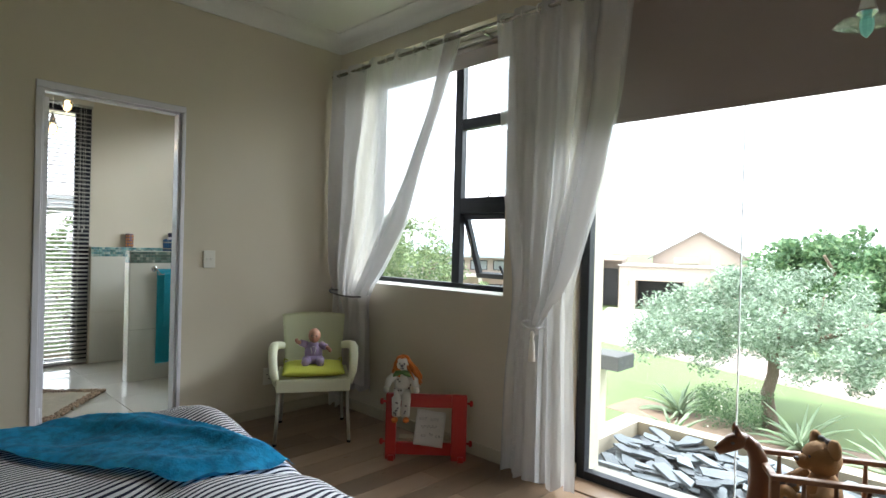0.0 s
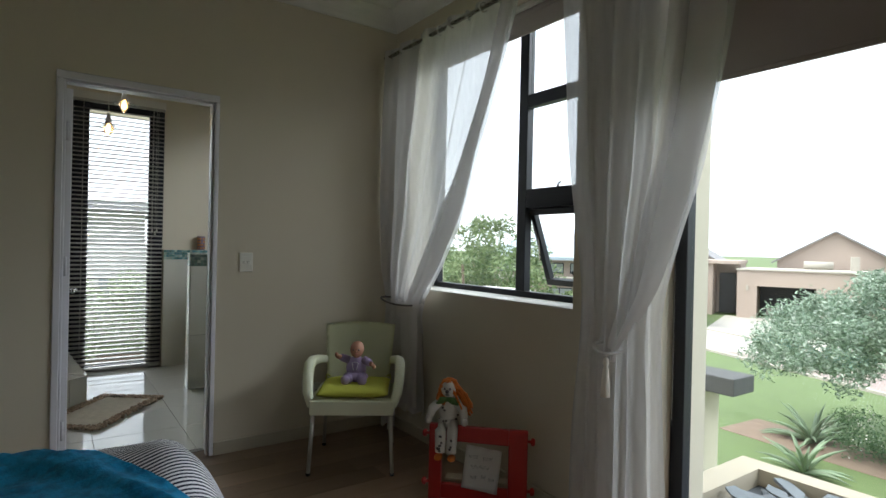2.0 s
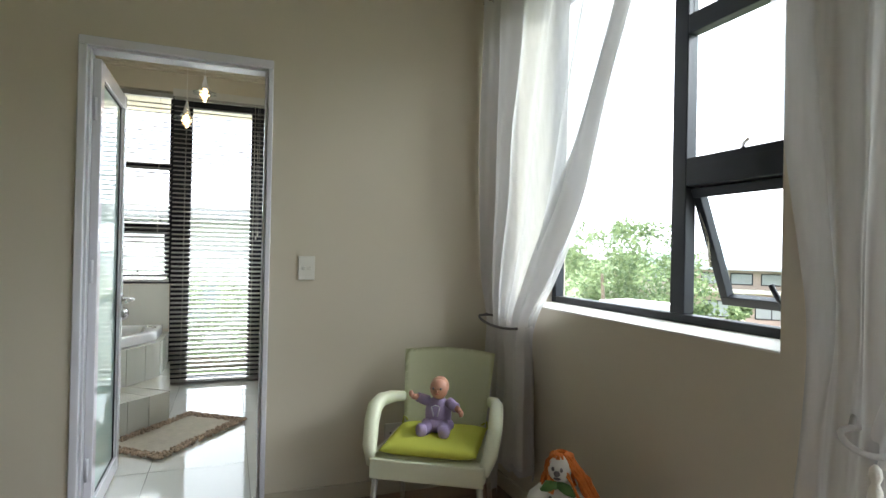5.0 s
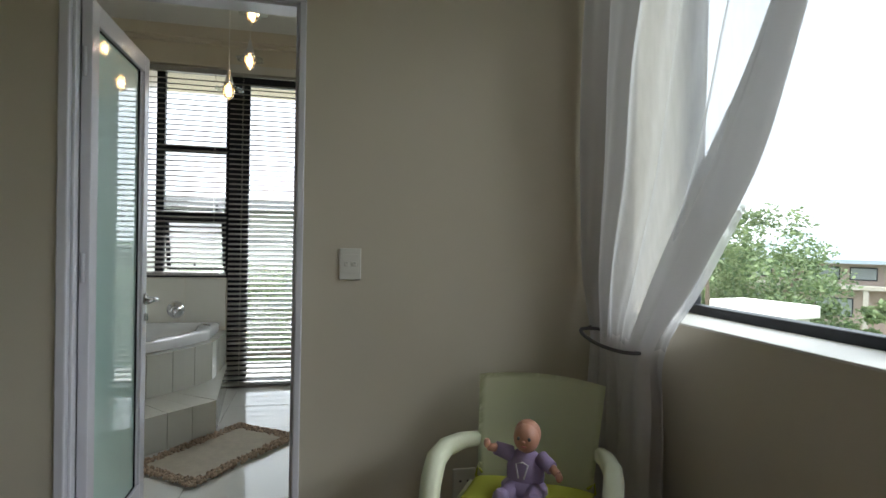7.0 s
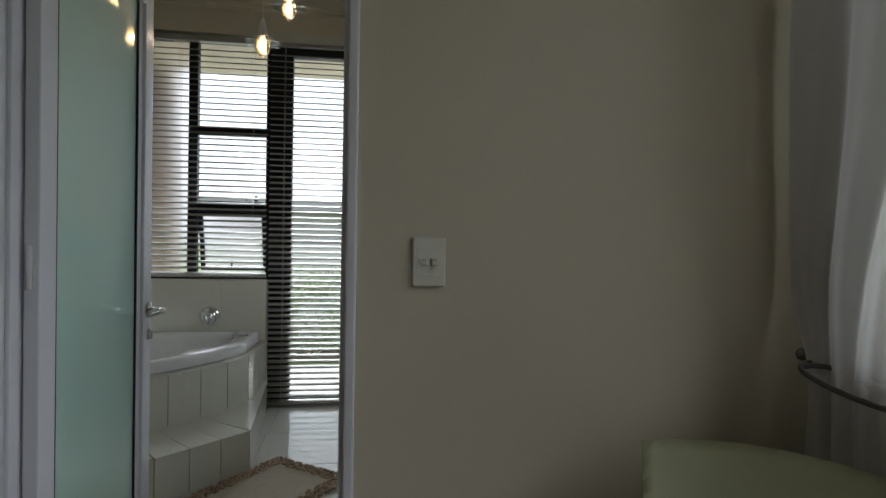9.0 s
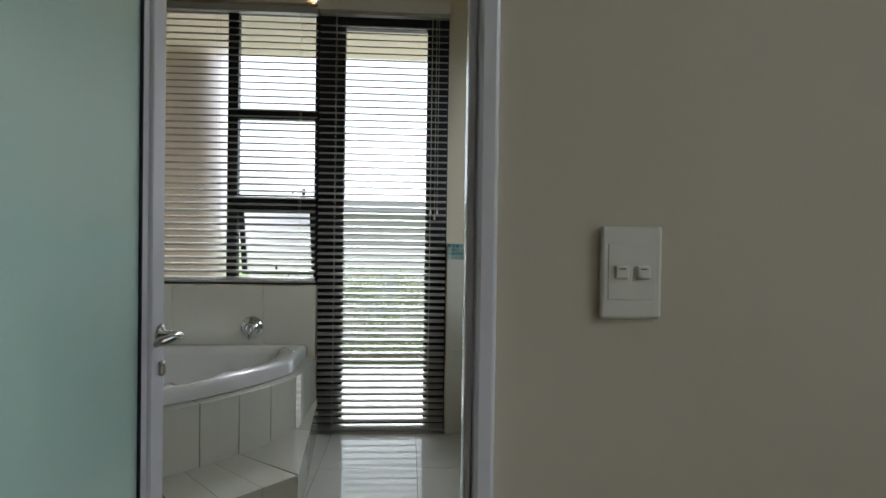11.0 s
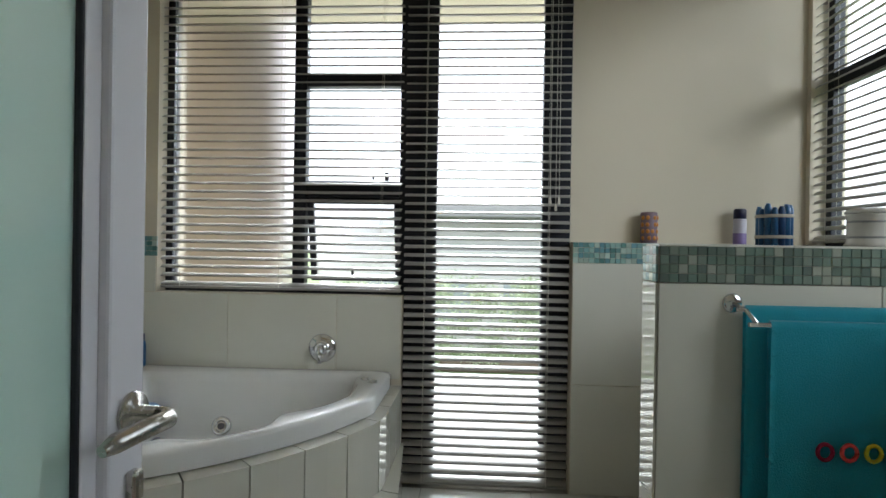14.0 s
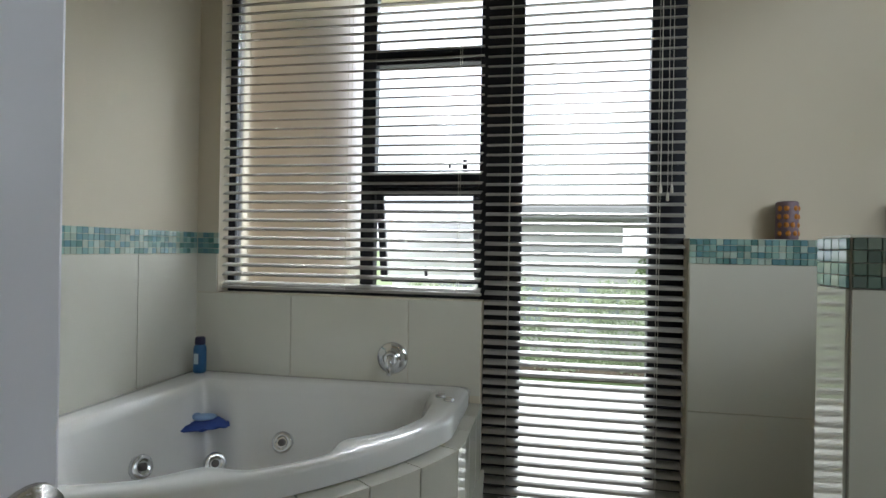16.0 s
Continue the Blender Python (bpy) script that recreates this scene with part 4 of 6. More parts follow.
m2.inputs[1].default_value = 50.0
gt.inputs[1].default_value = 0.55
mx.data_type = "RGBA"
mx.inputs[6].default_value, mx.inputs[7].default_value = (0.80, 0.80, 0.83, 1), (0.012, 0.016, 0.045, 1)
sl.new(tc.outputs["UV"], sep.inputs[0])
sl.new(tc.outputs["Object"], ns.inputs["Vector"])
sl.new(ns.outputs[0], m1.inputs[0])
sl.new(sep.outputs[0], m1.inputs[2])
sl.new(m1.outputs[0], m2.inputs[0])
sl.new(m2.outputs[0], fr.inputs[0])
sl.new(fr.outputs[0], gt.inputs[0])
sl.new(gt.outputs[0], mx.inputs[0])
sb = sn["Principled BSDF"]
sl.new(mx.outputs[2], sb.inputs["Base Color"])
sb.inputs["Roughness"].default_value = 0.85

bed = thing("bed", "double bed with a navy and white striped duvet", "bed")
part("base", rbox(BX0 + 0.06, BX1 - 0.06, BY0, BY1 - 0.06, 0.09, 0.32, 0.02), mat("dark_bed_base", (0.05, 0.05, 0.06), 0.8), bed)
part("mattress", rbox(BX0 + 0.05, BX1 - 0.05, BY0, BY1 - 0.05, 0.32, 0.48, 0.03), mat("white_mattress", (0.6, 0.6, 0.6), 0.8), bed)
for x in (BX0 + 0.15, BX1 - 0.15):
    for y in (BY0 + 0.12, BY1 - 0.18):
        part("leg", tube(bmesh.new(), [(x, y, 0), (x, y, 0.1)], 0.025, 10), BLACK, bed)
bm = bmesh.new()
uvl = bm.loops.layers.uv.new("UVMap")
nx, ny = 90, 110


def dv(i, j):
    x, y = lerp(BX0, BX1, i / nx), lerp(BY0, BY1, j / ny)
    hang = (1 if i in (0, nx) or j == ny else 0)
    return Vector((x, y, 0.16 + 0.01 * math.sin(i * 0.9 + j * 0.7) if hang else bed_top(x, y)))


vs = [[bm.verts.new(dv(i, j)) for i in range(nx + 1)] for j in range(ny + 1)]
for j in range(ny):
    for i in range(nx):
        q = bm.faces.new((vs[j][i], vs[j][i + 1], vs[j + 1][i + 1], vs[j + 1][i]))
        q.smooth = True
        for lp, (a, b) in zip(q.loops, ((i, j), (i + 1, j), (i + 1, j + 1), (i, j + 1))):
            lp[uvl].uv = (lerp(BX0, BX1, a / nx) + 0.22 * max(0, lerp(BY0, BY1, b / ny) - 0.5) ** 2, lerp(BY0, BY1, b / ny))
part("duvet", bm, STRIPE, bed, "crumpled navy and white striped cotton duvet")
for x in (-1.65, -0.95):
    bm = bmesh.new()
    ball(bm, (x, -0.48, 0.60), (0.32, 0.22, 0.09), 20)
    part("pillow", bm, STRIPE, bed)

throw = thing("throw_blanket", "turquoise plush throw lying across the striped bed", "blanket")
TURQ = mat("turquoise_plush", (0.012, 0.36, 0.66), 0.95, var=0.34, scale=30, bump=0.5, fine=120)
TURQ.node_tree.nodes["Principled BSDF"].inputs["Sheen Weight"].default_value = 0.05
qn, ql = TURQ.node_tree.nodes, TURQ.node_tree.links
for mxn in [k for k in qn if k.bl_idname == "ShaderNodeMix"]:
    src = mxn.inputs[0].links[0].from_socket
    cr = qn.new("ShaderNodeMapRange")
    cr.inputs[1].default_value, cr.inputs[2].default_value = 0.36, 0.60
    ql.new(src, cr.inputs[0])
    ql.new(cr.outputs[0], mxn.inputs[0])
    mxn.inputs[6].default_value, mxn.inputs[7].default_value = (0.008, 0.29, 0.57, 1), (0.02, 0.50, 0.82, 1)


def th(u, v):
    x, y = -1.0 - 1.65 * u - 0.06 * v, 0.90 - 0.95 * u + (0.29 + 0.13 * math.sin(min(math.pi, 3.49 * u))) * v
    z = (bed_top(x, y) if x > BX0 + 0.01 else bed_top(BX0 + 0.01, y)) + 0.018 + 0.012 * noise.noise(Vector((u * 9, v * 3, 2))) + 0.008 * noise.noise(Vector((u * 30 + 8 * v, v * 7, 5))) + 0.022 * math.exp(-((v - 0.72 - 0.12 * math.sin(5 * u)) / 0.07) ** 2) * min(1.0, 2.2 * u) + 0.014 * math.exp(-((v - 0.9 + 0.5 * u) / 0.06) ** 2)
    if x < BX0 + 0.01:
        z -= 2.0 * (BX0 + 0.01 - x)
        x = BX0 - 0.01
    return Vector((x, y, z))


bm = bmesh.new()
grid(bm, 70, 24, th)
bmesh.ops.solidify(bm, geom=bm.faces[:], thickness=0.012)
part("cloth", bm, TURQ, throw)

# moulded garden chair
LIME = mat("pale_green_moulded_plastic", (0.86, 0.88, 0.67), 0.42, var=0.03, bump=0.04, fine=200)
ln, ll = LIME.node_tree.nodes, LIME.node_tree.links
ltr, lmx = ln.new("ShaderNodeBsdfTranslucent"), ln.new("ShaderNodeMixShader")
ltr.inputs[0].default_value = (0.80, 0.85, 0.56, 1)
lmx.inputs[0].default_value = 0.10
ll.new(ln["Principled BSDF"].outputs[0], lmx.inputs[1])
ll.new(ltr.outputs[0], lmx.inputs[2])
ll.new(lmx.outputs[0], ln["Material Output"].inputs[0])
ALU = mat("satin_aluminium", (0.55, 0.54, 0.50), 0.35, 0.6)
chair = thing("armchair", "pale green plastic armchair with aluminium legs", "chair", (-2.66, 2.286, 0), 58)
bm = bmesh.new()
grid(bm, 16, 14, lambda u, v: Vector(((u - 0.5) * (0.46 - 0.03 * v), lerp(-0.23, 0.21, v), 0.415 - 0.012 * math.sin(math.pi * u) * math.sin(math.pi * v) - 0.02 * v - (0.03 * (1 - v / 0.08) ** 2 if v < 0.08 else 0))))
bmesh.ops.solidify(bm, geom=bm.faces[:], thickness=0.012)
part("seat", bm, LIME, chair)
part("apron", rbox(-0.225, 0.225, -0.232, -0.215, 0.325, 0.405, 0.007), LIME, chair)
for s in (-1, 1):
    part("side_rail", rbox(min(s * 0.205, s * 0.228), max(s * 0.205, s * 0.228), -0.214, 0.2, 0.335, 0.400, 0.007), LIME, chair)
bm = bmesh.new()


def backrest(u, v):
    w = 0.182 + 0.032 * v
    a = (u - 0.5) * 2
    top = 0.762 - 0.012 * a * a
    z = lerp(0.40, top, v)
    return Vector((a * w, 0.195 + 0.11 * v ** 1.3 - 0.045 * a * a, z))


grid(bm, 18, 18, backrest)
bmesh.ops.solidify(bm, geom=bm.faces[:], thickness=0.014)
part("backrest", bm, LIME, chair)


def arm(s):
    bm = bmesh.new()
    pts = [(s * 0.198, 0.23, 0.535), (s * 0.228, 0.12, 0.560), (s * 0.250, 0.0, 0.574), (s * 0.255, -0.07, 0.562), (s * 0.254, -0.115, 0.512), (s * 0.243, -0.17, 0.43), (s * 0.216, -0.205, 0.365)]
    ww = [0.022, 0.024, 0.026, 0.029, 0.029, 0.028, 0.024]
    rings = []
    for i, p in enumerate(pts):
        p = Vector(p)
        d = (Vector(pts[min(i + 1, 6)]) - Vector(pts[max(i - 1, 0)])).normalized()
        side = Vector((1, 0, 0))
        nrm = d.cross(side).normalized()
        rings.append([bm.verts.new(p + side * (ww[i] * 0.95 * a) + nrm * (ww[i] * b)) for a, b in ((-1, -0.6), (-0.6, -1), (0.6, -1), (1, -0.6), (1, 0.6), (0.6, 1), (-0.6, 1), (-1, 0.6))])
    return ring_faces(bm, rings)


for s in (-1, 1):
    part("armrest", arm(s), LIME, chair)
for x, y, dx, dy in ((-0.205, -0.2, -0.02, -0.02), (0.205, -0.2, 0.02, -0.02), (-0.19, 0.18, -0.02, 0.06), (0.19, 0.18, 0.02, 0.06)):
    lg = part("leg", tube(bmesh.new(), [(x, y, 0.36), (x + dx, y + dy, 0.012)], [0.0125, 0.010], 12), ALU, chair)
    part("foot", tube(bmesh.new(), [(x + dx, y + dy, 0.014), (x + dx, y + dy, 0.0)], 0.0125, 10), BLACK, lg)
cush = thing("seat_cushion", "lime green quilted cushion on the armchair", "cushion", (-2.66, 2.286, 0), 58)
bm = bmesh.new()
for top in (1, -1):
    grid(bm, 20, 20, lambda u, v, top=top: Vector(((u - 0.5) * 0.385, lerp(-0.215, 0.165, v), 0.432 + top * 0.026 * max(0.0, 1 - abs(2 * u - 1) ** 5) ** 0.5 * max(0.0, 1 - abs(2 * v - 1) ** 5) ** 0.5 + 0.004 * noise.noise(Vector((u * 6, v * 6, 1))))))
bmesh.ops.remove_doubles(bm, verts=bm.verts[:], dist=0.0005)
CUSH = mat("lime_cushion_cotton", (0.56, 0.58, 0.08), 0.85, var=0.06, bump=0.2, fine=250)
part("cover", bm, CUSH, cush)
for s in (-1, 1):
    part("tie", tube(bmesh.new(), [(s * 0.17, 0.15, 0.45), (s * 0.19, 0.17, 0.46), (s * 0.195, 0.16, 0.43)], 0.004, 6), CUSH, cush)

SKIN = mat("vinyl_doll_skin", (0.50, 0.25, 0.17), 0.45, var=0.05)
LILAC = mat("lilac_fleece", (0.36, 0.28, 0.46), 0.95, var=0.1, bump=0.4, fine=200)
RIBBON = mat("white_ribbon", (0.7, 0.67, 0.72), 0.5)
bm = bmesh.new()
ball(bm, (0, 0.0, 0.075), (0.058, 0.045, 0.075), 16, 1)
ball(bm, (0, -0.01, 0.03), (0.072, 0.055, 0.035), 16, 1)
ball(bm, (0.004, -0.012, 0.183), (0.039, 0.040, 0.045), 18, 0)
ball(bm, (0.004, 0.002, 0.190), (0.040, 0.041, 0.043), 18, 0)
for s in (-1, 1):
    tube(bm, [(s * 0.045, -0.005, 0.125), (s * 0.085, -0.03, 0.125 + (0.02 if s < 0 else -0.015))], [0.024, 0.020], 10, 1)
    tube(bm, [(s * 0.085, -0.03, 0.125 + (0.02 if s < 0 else -0.015)), (s * 0.105, -0.045, 0.15 if s < 0 else 0.10)], [0.014, 0.011], 8, 0)
    ball(bm, (s * 0.108, -0.048, 0.162 if s < 0 else 0.094), (0.011, 0.012, 0.015), 8, 0)
    tube(bm, [(s * 0.03, -0.03, 0.03), (s * 0.045, -0.085, 0.022)], [0.030, 0.025], 10, 1)
    ball(bm, (s * 0.047, -0.10, 0.028), (0.026, 0.024, 0.030), 10, 1)
    ball(bm, (0.004 + s * 0.016, -0.049, 0.19), (0.005, 0.004, 0.006), 8, 3)
    tube(bm, [(0, -0.047, 0.12), (s * 0.018, -0.052, 0.115), (s * 0.008, -0.056, 0.075)], 0.003, 6, 2)
ball(bm, (0.004, -0.053, 0.181), (0.006, 0.005, 0.005), 8, 0)
ball(bm, (0.004, -0.050, 0.167), (0.009, 0.004, 0.003), 8, 4)
solid("baby_doll", bm, [SKIN, LILAC, RIBBON, CORD, mat("doll_lip_pink", (0.45, 0.12, 0.12), 0.5)], "small vinyl doll in lilac fleece on the cushion", "doll", "", (-2.68, 2.296, 0.452), 56)

# red wooden play frame with a clown doll
RED = mat("red_painted_wood", (0.42, 0.018, 0.014), 0.38, var=0.12, scale=5, bump=0.08, fine=60)
ez = thing("wooden_play_frame", "red painted wooden frame standing on the floor", "toy frame", (-1.985, 2.345, 0), 43)
part("upright", rbox(0.0, 0.062, 0.0, 0.035, 0.0, 0.385, 0.006), RED, ez)
part("upright", rbox(0.385, 0.475, 0.0, 0.035, 0.0, 0.385, 0.006), RED, ez)
part("top_rail", rbox(0.061, 0.386, 0.003, 0.032, 0.308, 0.384, 0.005), RED, ez)
part("bottom_rail", rbox(0.061, 0.386, 0.003, 0.032, 0.03, 0.10, 0.005), RED, ez)
part("ledge", rbox(0.076, 0.384, 0.034, 0.10, 0.105, 0.118, 0.003), mat("pale_wood_ledge", (0.45, 0.38, 0.28), 0.6), ez)
for x in (0.02, 0.425):
    part("foot", rbox(x, x + 0.035, -0.025, 0.17, 0.0, 0.03, 0.004), RED, ez)
for x, s in ((-0.001, -1), (0.476, 1)):
    for z in (0.10, 0.335):
        part("knob", lathe(bmesh.new(), [(0.007, 0), (0.007, 0.012), (0.018, 0.015), (0.019, 0.026), (0.012, 0.033)], 12, pose(x, 0.018, z, 0, 90 * s, 0)), RED, ez)
paper = thing("paper_note", "crumpled white paper with handwriting in the red frame", "paper", (-1.985, 2.345, 0), 43)
bm = bmesh.new()
grid(bm, 10, 10, lambda u, v: Vector((0.165 + 0.17 * u + 0.02 * v, 0.0 - 0.012 + 0.02 * v + 0.006 * noise.noise(Vector((u * 4, v * 4, 7))), 0.100 + 0.20 * v - 0.02 * u)))
bmesh.ops.solidify(bm, geom=bm.faces[:], thickness=0.001)
part("sheet", bm, mat("white_paper", (0.86, 0.84, 0.80), 0.9, var=0.05), paper)
for x0, x1, z in ((0.20, 0.24, 0.21), (0.265, 0.31, 0.205), (0.21, 0.30, 0.165), (0.21, 0.235, 0.115), (0.26, 0.28, 0.12), (0.295, 0.32, 0.11)):
    part("handwriting", tube(bmesh.new(), [(x0 + (x1 - x0) * k / 8, -0.0155 + 0.1 * (z - 0.065) + 0.002, z + 0.035 + 0.008 * (-1) ** k) for k in range(9)], 0.0013, 5), CORD, paper)

WHITEC = mat("white_spotted_cotton", (0.62, 0.60, 0.55), 0.9, bump=0.3)
ORANGE = mat("orange_wool_hair", (0.62, 0.17, 0.03), 0.95, var=0.25, scale=60, bump=0.6, fine=220)
GREEN = mat("green_ruff", (0.10, 0.20, 0.06), 0.9)
bm = bmesh.new()
ball(bm, (0, 0, 0.085), (0.048, 0.036, 0.062), 14, 0)
ball(bm, (0, 0, 0.03), (0.046, 0.036, 0.04), 14, 0)
ball(bm, (0.0, -0.012, 0.19), (0.036, 0.034, 0.042), 16, 0)
for k in range(110):
    a, b = random.uniform(0, math.tau), random.uniform(0.0, 1.0)
    px, py = 0.036 * math.cos(a), 0.032 * math.sin(a) + 0.006
    if py < -0.012 and b > 0.35:
        continue
    dx = 0.035 if px > 0 else -0.004
    kink = [random.uniform(-0.008, 0.008) for _ in range(6)]
    tube(bm, [(px * 0.4, py * 0.5, 0.236), (px * 0.8 + kink[0], py * 0.9 + kink[1], 0.226), (px * 1.05 + kink[2], py * 1.1 + kink[3], 0.203), (px * 1.2 + dx * 0.5 + kink[4], py * 1.2, 0.182), (px * 1.3 + dx + kink[5], py * 1.2 + kink[0], 0.165 - 0.03 * b), (px * 1.5 + dx * 1.6 + kink[1], py * 1.25 + kink[4], 0.120 - 0.05 * b * (1 if px > 0 else 0))], 0.0042, 5, 1)
for s in (-1, 1):
    tube(bm, [(s * 0.035, 0, 0.125), (s * 0.075, -0.02, 0.095), (s * 0.085, -0.045, 0.06)], [0.024, 0.022, 0.017], 10, 0)
    ball(bm, (s * 0.087, -0.052, 0.05), (0.017, 0.018, 0.02), 10, 0)
    tube(bm, [(s * 0.024, -0.01, 0.03), (s * 0.028, -0.045, 0.0), (s * 0.027, -0.055, -0.10)], [0.028, 0.028, 0.024], 10, 0)
    ball(bm, (s * 0.032, -0.072, -0.118), (0.020, 0.034, 0.014), 10, 1)
    ball(bm, (s * 0.013, -0.045, 0.198), (0.005, 0.004, 0.007), 8, 2)
    tube(bm, [(0, -0.03, 0.148), (s * 0.03, -0.036, 0.14), (s * 0.052, -0.03, 0.122)], [0.012, 0.017, 0.005], 8, 3)
ball(bm, (0.0, -0.048, 0.186), (0.010, 0.009, 0.009), 10, 2)
ball(bm, (0.0, -0.043, 0.170), (0.012, 0.006, 0.004), 8, 2)
for k in range(34):
    a, z = random.uniform(0, math.tau), random.uniform(0.01, 0.135)
    rr_ = 0.052 * math.sqrt(max(0.1, 1 - ((z - 0.075) / 0.075) ** 2))
    ball(bm, (rr_ * 0.90 * math.cos(a), rr_ * 0.70 * math.sin(a), z), (0.006, 0.006, 0.006), 6, 2)
for k in range(12):
    ball(bm, (random.choice((-1, 1)) * 0.028 + random.uniform(-0.012, 0.012), -0.079, random.uniform(-0.09, -0.01)), (0.006, 0.005, 0.006), 6, 2)
solid("clown_doll", bm, [WHITEC, ORANGE, CORD, GREEN], "spotted rag clown doll with orange hair on the red frame", "doll", "", (-1.92, 2.412, 0.372), 43)

# toy cot with a carved giraffe head
TEAK = mat("varnished_brown_wood", (0.16, 0.055, 0.022), 0.32, var=0.25, scale=10, bump=0.05, stretch=(1, 1, 0.2), coat=0.3)
PINE = mat("brown_rail_wood", (0.21, 0.10, 0.05), 0.4, var=0.2, scale=9)
PLUSH = mat("golden_plush", (0.33, 0.18, 0.075), 0.95, var=0.15, scale=30, bump=0.6, fine=180)
cot = thing("toy_cot", "varnished wooden toy cot with a carved giraffe head", "toy cot", (-0.06, 2.42, 0), 28)
bm = bmesh.new()
tube(bm, [(0.0, 0, 0.03), (0.0, 0, 0.26), (0.0, 0, 0.38), (0.006, 0, 0.47), (0.0, 0, 0.535), (-0.018, 0, 0.578), (-0.05, 0, 0.597)], [0.046, 0.043, 0.037, 0.033, 0.030, 0.027, 0.026], 14)
part("neck", bm, TEAK, cot)
bm = bmesh.new()
tube(bm, [(-0.035, 0, 0.604), (-0.055, 0, 0.600), (-0.085, 0, 0.584), (-0.112, 0, 0.565), (-0.134, 0, 0.549)], [0.018, 0.029, 0.029, 0.022, 0.015], 14)
hd = part("head", bm, TEAK, cot)
for s in (-1, 1):
    part("ear", tube(bmesh.new(), [(-0.068, s * 0.016, 0.615), (-0.074, s * 0.020, 0.632), (-0.076, s * 0.020, 0.652)], [0.013, 0.011, 0.002], 8), TEAK, hd)
    bm = bmesh.new()
    ball(bm, (-0.088, s * 0.026, 0.590), (0.007, 0.004, 0.006), 8)
    part("eye", bm, CORD, hd)
for y in (-0.13, 0.13):
    part("rail", rbox(0.0, 0.50, y - 0.014, y + 0.014, 0.518, 0.536, 0.004), PINE, cot)
    part("low_rail", rbox(0.0, 0.50, y - 0.012, y + 0.012, 0.30, 0.322, 0.004), PINE, cot)
    for x in (0.10, 0.19, 0.28, 0.37):
        part("spindle", tube(bmesh.new(), [(x, y, 0.32), (x, y, 0.42), (x, y, 0.52)], [0.006, 0.010, 0.006], 8), PINE, cot)
    for x in (0.015, 0.485):
        part("leg", rbox(x - 0.014, x + 0.014, y - 0.013, y + 0.013, 0.0, 0.519, 0.004), PINE, cot)
for x in (0.0, 0.472):
    part("end_rail", rbox(x + 0.002, x + 0.026, -0.117, 0.117, 0.518, 0.536, 0.004), PINE, cot)
    part("end_rail", rbox(x + 0.002, x + 0.026, -0.119, 0.119, 0.30, 0.322, 0.004), PINE, cot)
part("base", rbox(0.0, 0.50, -0.118, 0.118, 0.323, 0.345, 0.003), PINE, cot)


def teddy(name, label, at, rz, k):
    bm = bmesh.new()
    ball(bm, (0, 0, 0.11 * k), (0.075 * k, 0.065 * k, 0.11 * k), 16, 0)
    ball(bm, (0, -0.01, 0.26 * k), (0.075 * k, 0.07 * k, 0.068 * k), 18, 0)
    ball(bm, (0, -0.075 * k, 0.245 * k), (0.035 * k, 0.035 * k, 0.03 * k), 12, 0)
    for s in (-1, 1):
        ball(bm, (s * 0.062 * k, 0.0, 0.315 * k), (0.034 * k, 0.02 * k, 0.042 * k), 12, 0)
        tube(bm, [(s * 0.06 * k, -0.01, 0.18 * k), (s * 0.10 * k, -0.06 * k, 0.13 * k), (s * 0.09 * k, -0.10 * k, 0.12 * k)], [0.035 * k, 0.032 * k, 0.028 * k], 10, 0)
        tube(bm, [(s * 0.05 * k, -0.03 * k, 0.045 * k), (s * 0.08 * k, -0.12 * k, 0.045 * k)], [0.045 * k, 0.036 * k], 10, 0)
        ball(bm, (s * 0.026 * k, -0.072 * k, 0.275 * k), (0.007 * k, 0.006 * k, 0.007 * k), 8, 1)
    ball(bm, (0, -0.11 * k, 0.255 * k), (0.014 * k, 0.01 * k, 0.01 * k), 8, 1)
    for s in (-1, 1):
        ball(bm, (s * 0.018, 0.0, 0.335 * k), (0.018, 0.010, 0.010), 8, 1)
    return solid(name, bm, [PLUSH, CORD], label, "teddy bear", "teddy bears", at, rz)


teddy("teddy_bear", "golden plush bear with a black bow in the toy cot", (0.115, 2.52, 0.345), -50, 0.84)
teddy("teddy_bear", "small golden plush bear in the toy cot", (0.028, 2.405, 0.345), 10, 0.42)


# ---- bathroom things ----
BULB = glow_mat("warm_lamp_filament", (1.0, 0.70, 0.34), 5.0)
AMBER = glass_mat("faceted_amber_lamp_glass", (1.0, 0.88, 0.70), 1.6)
CLEAR = glass_mat("clear_lamp_glass", (0.95, 0.97, 0.96), 0.15)


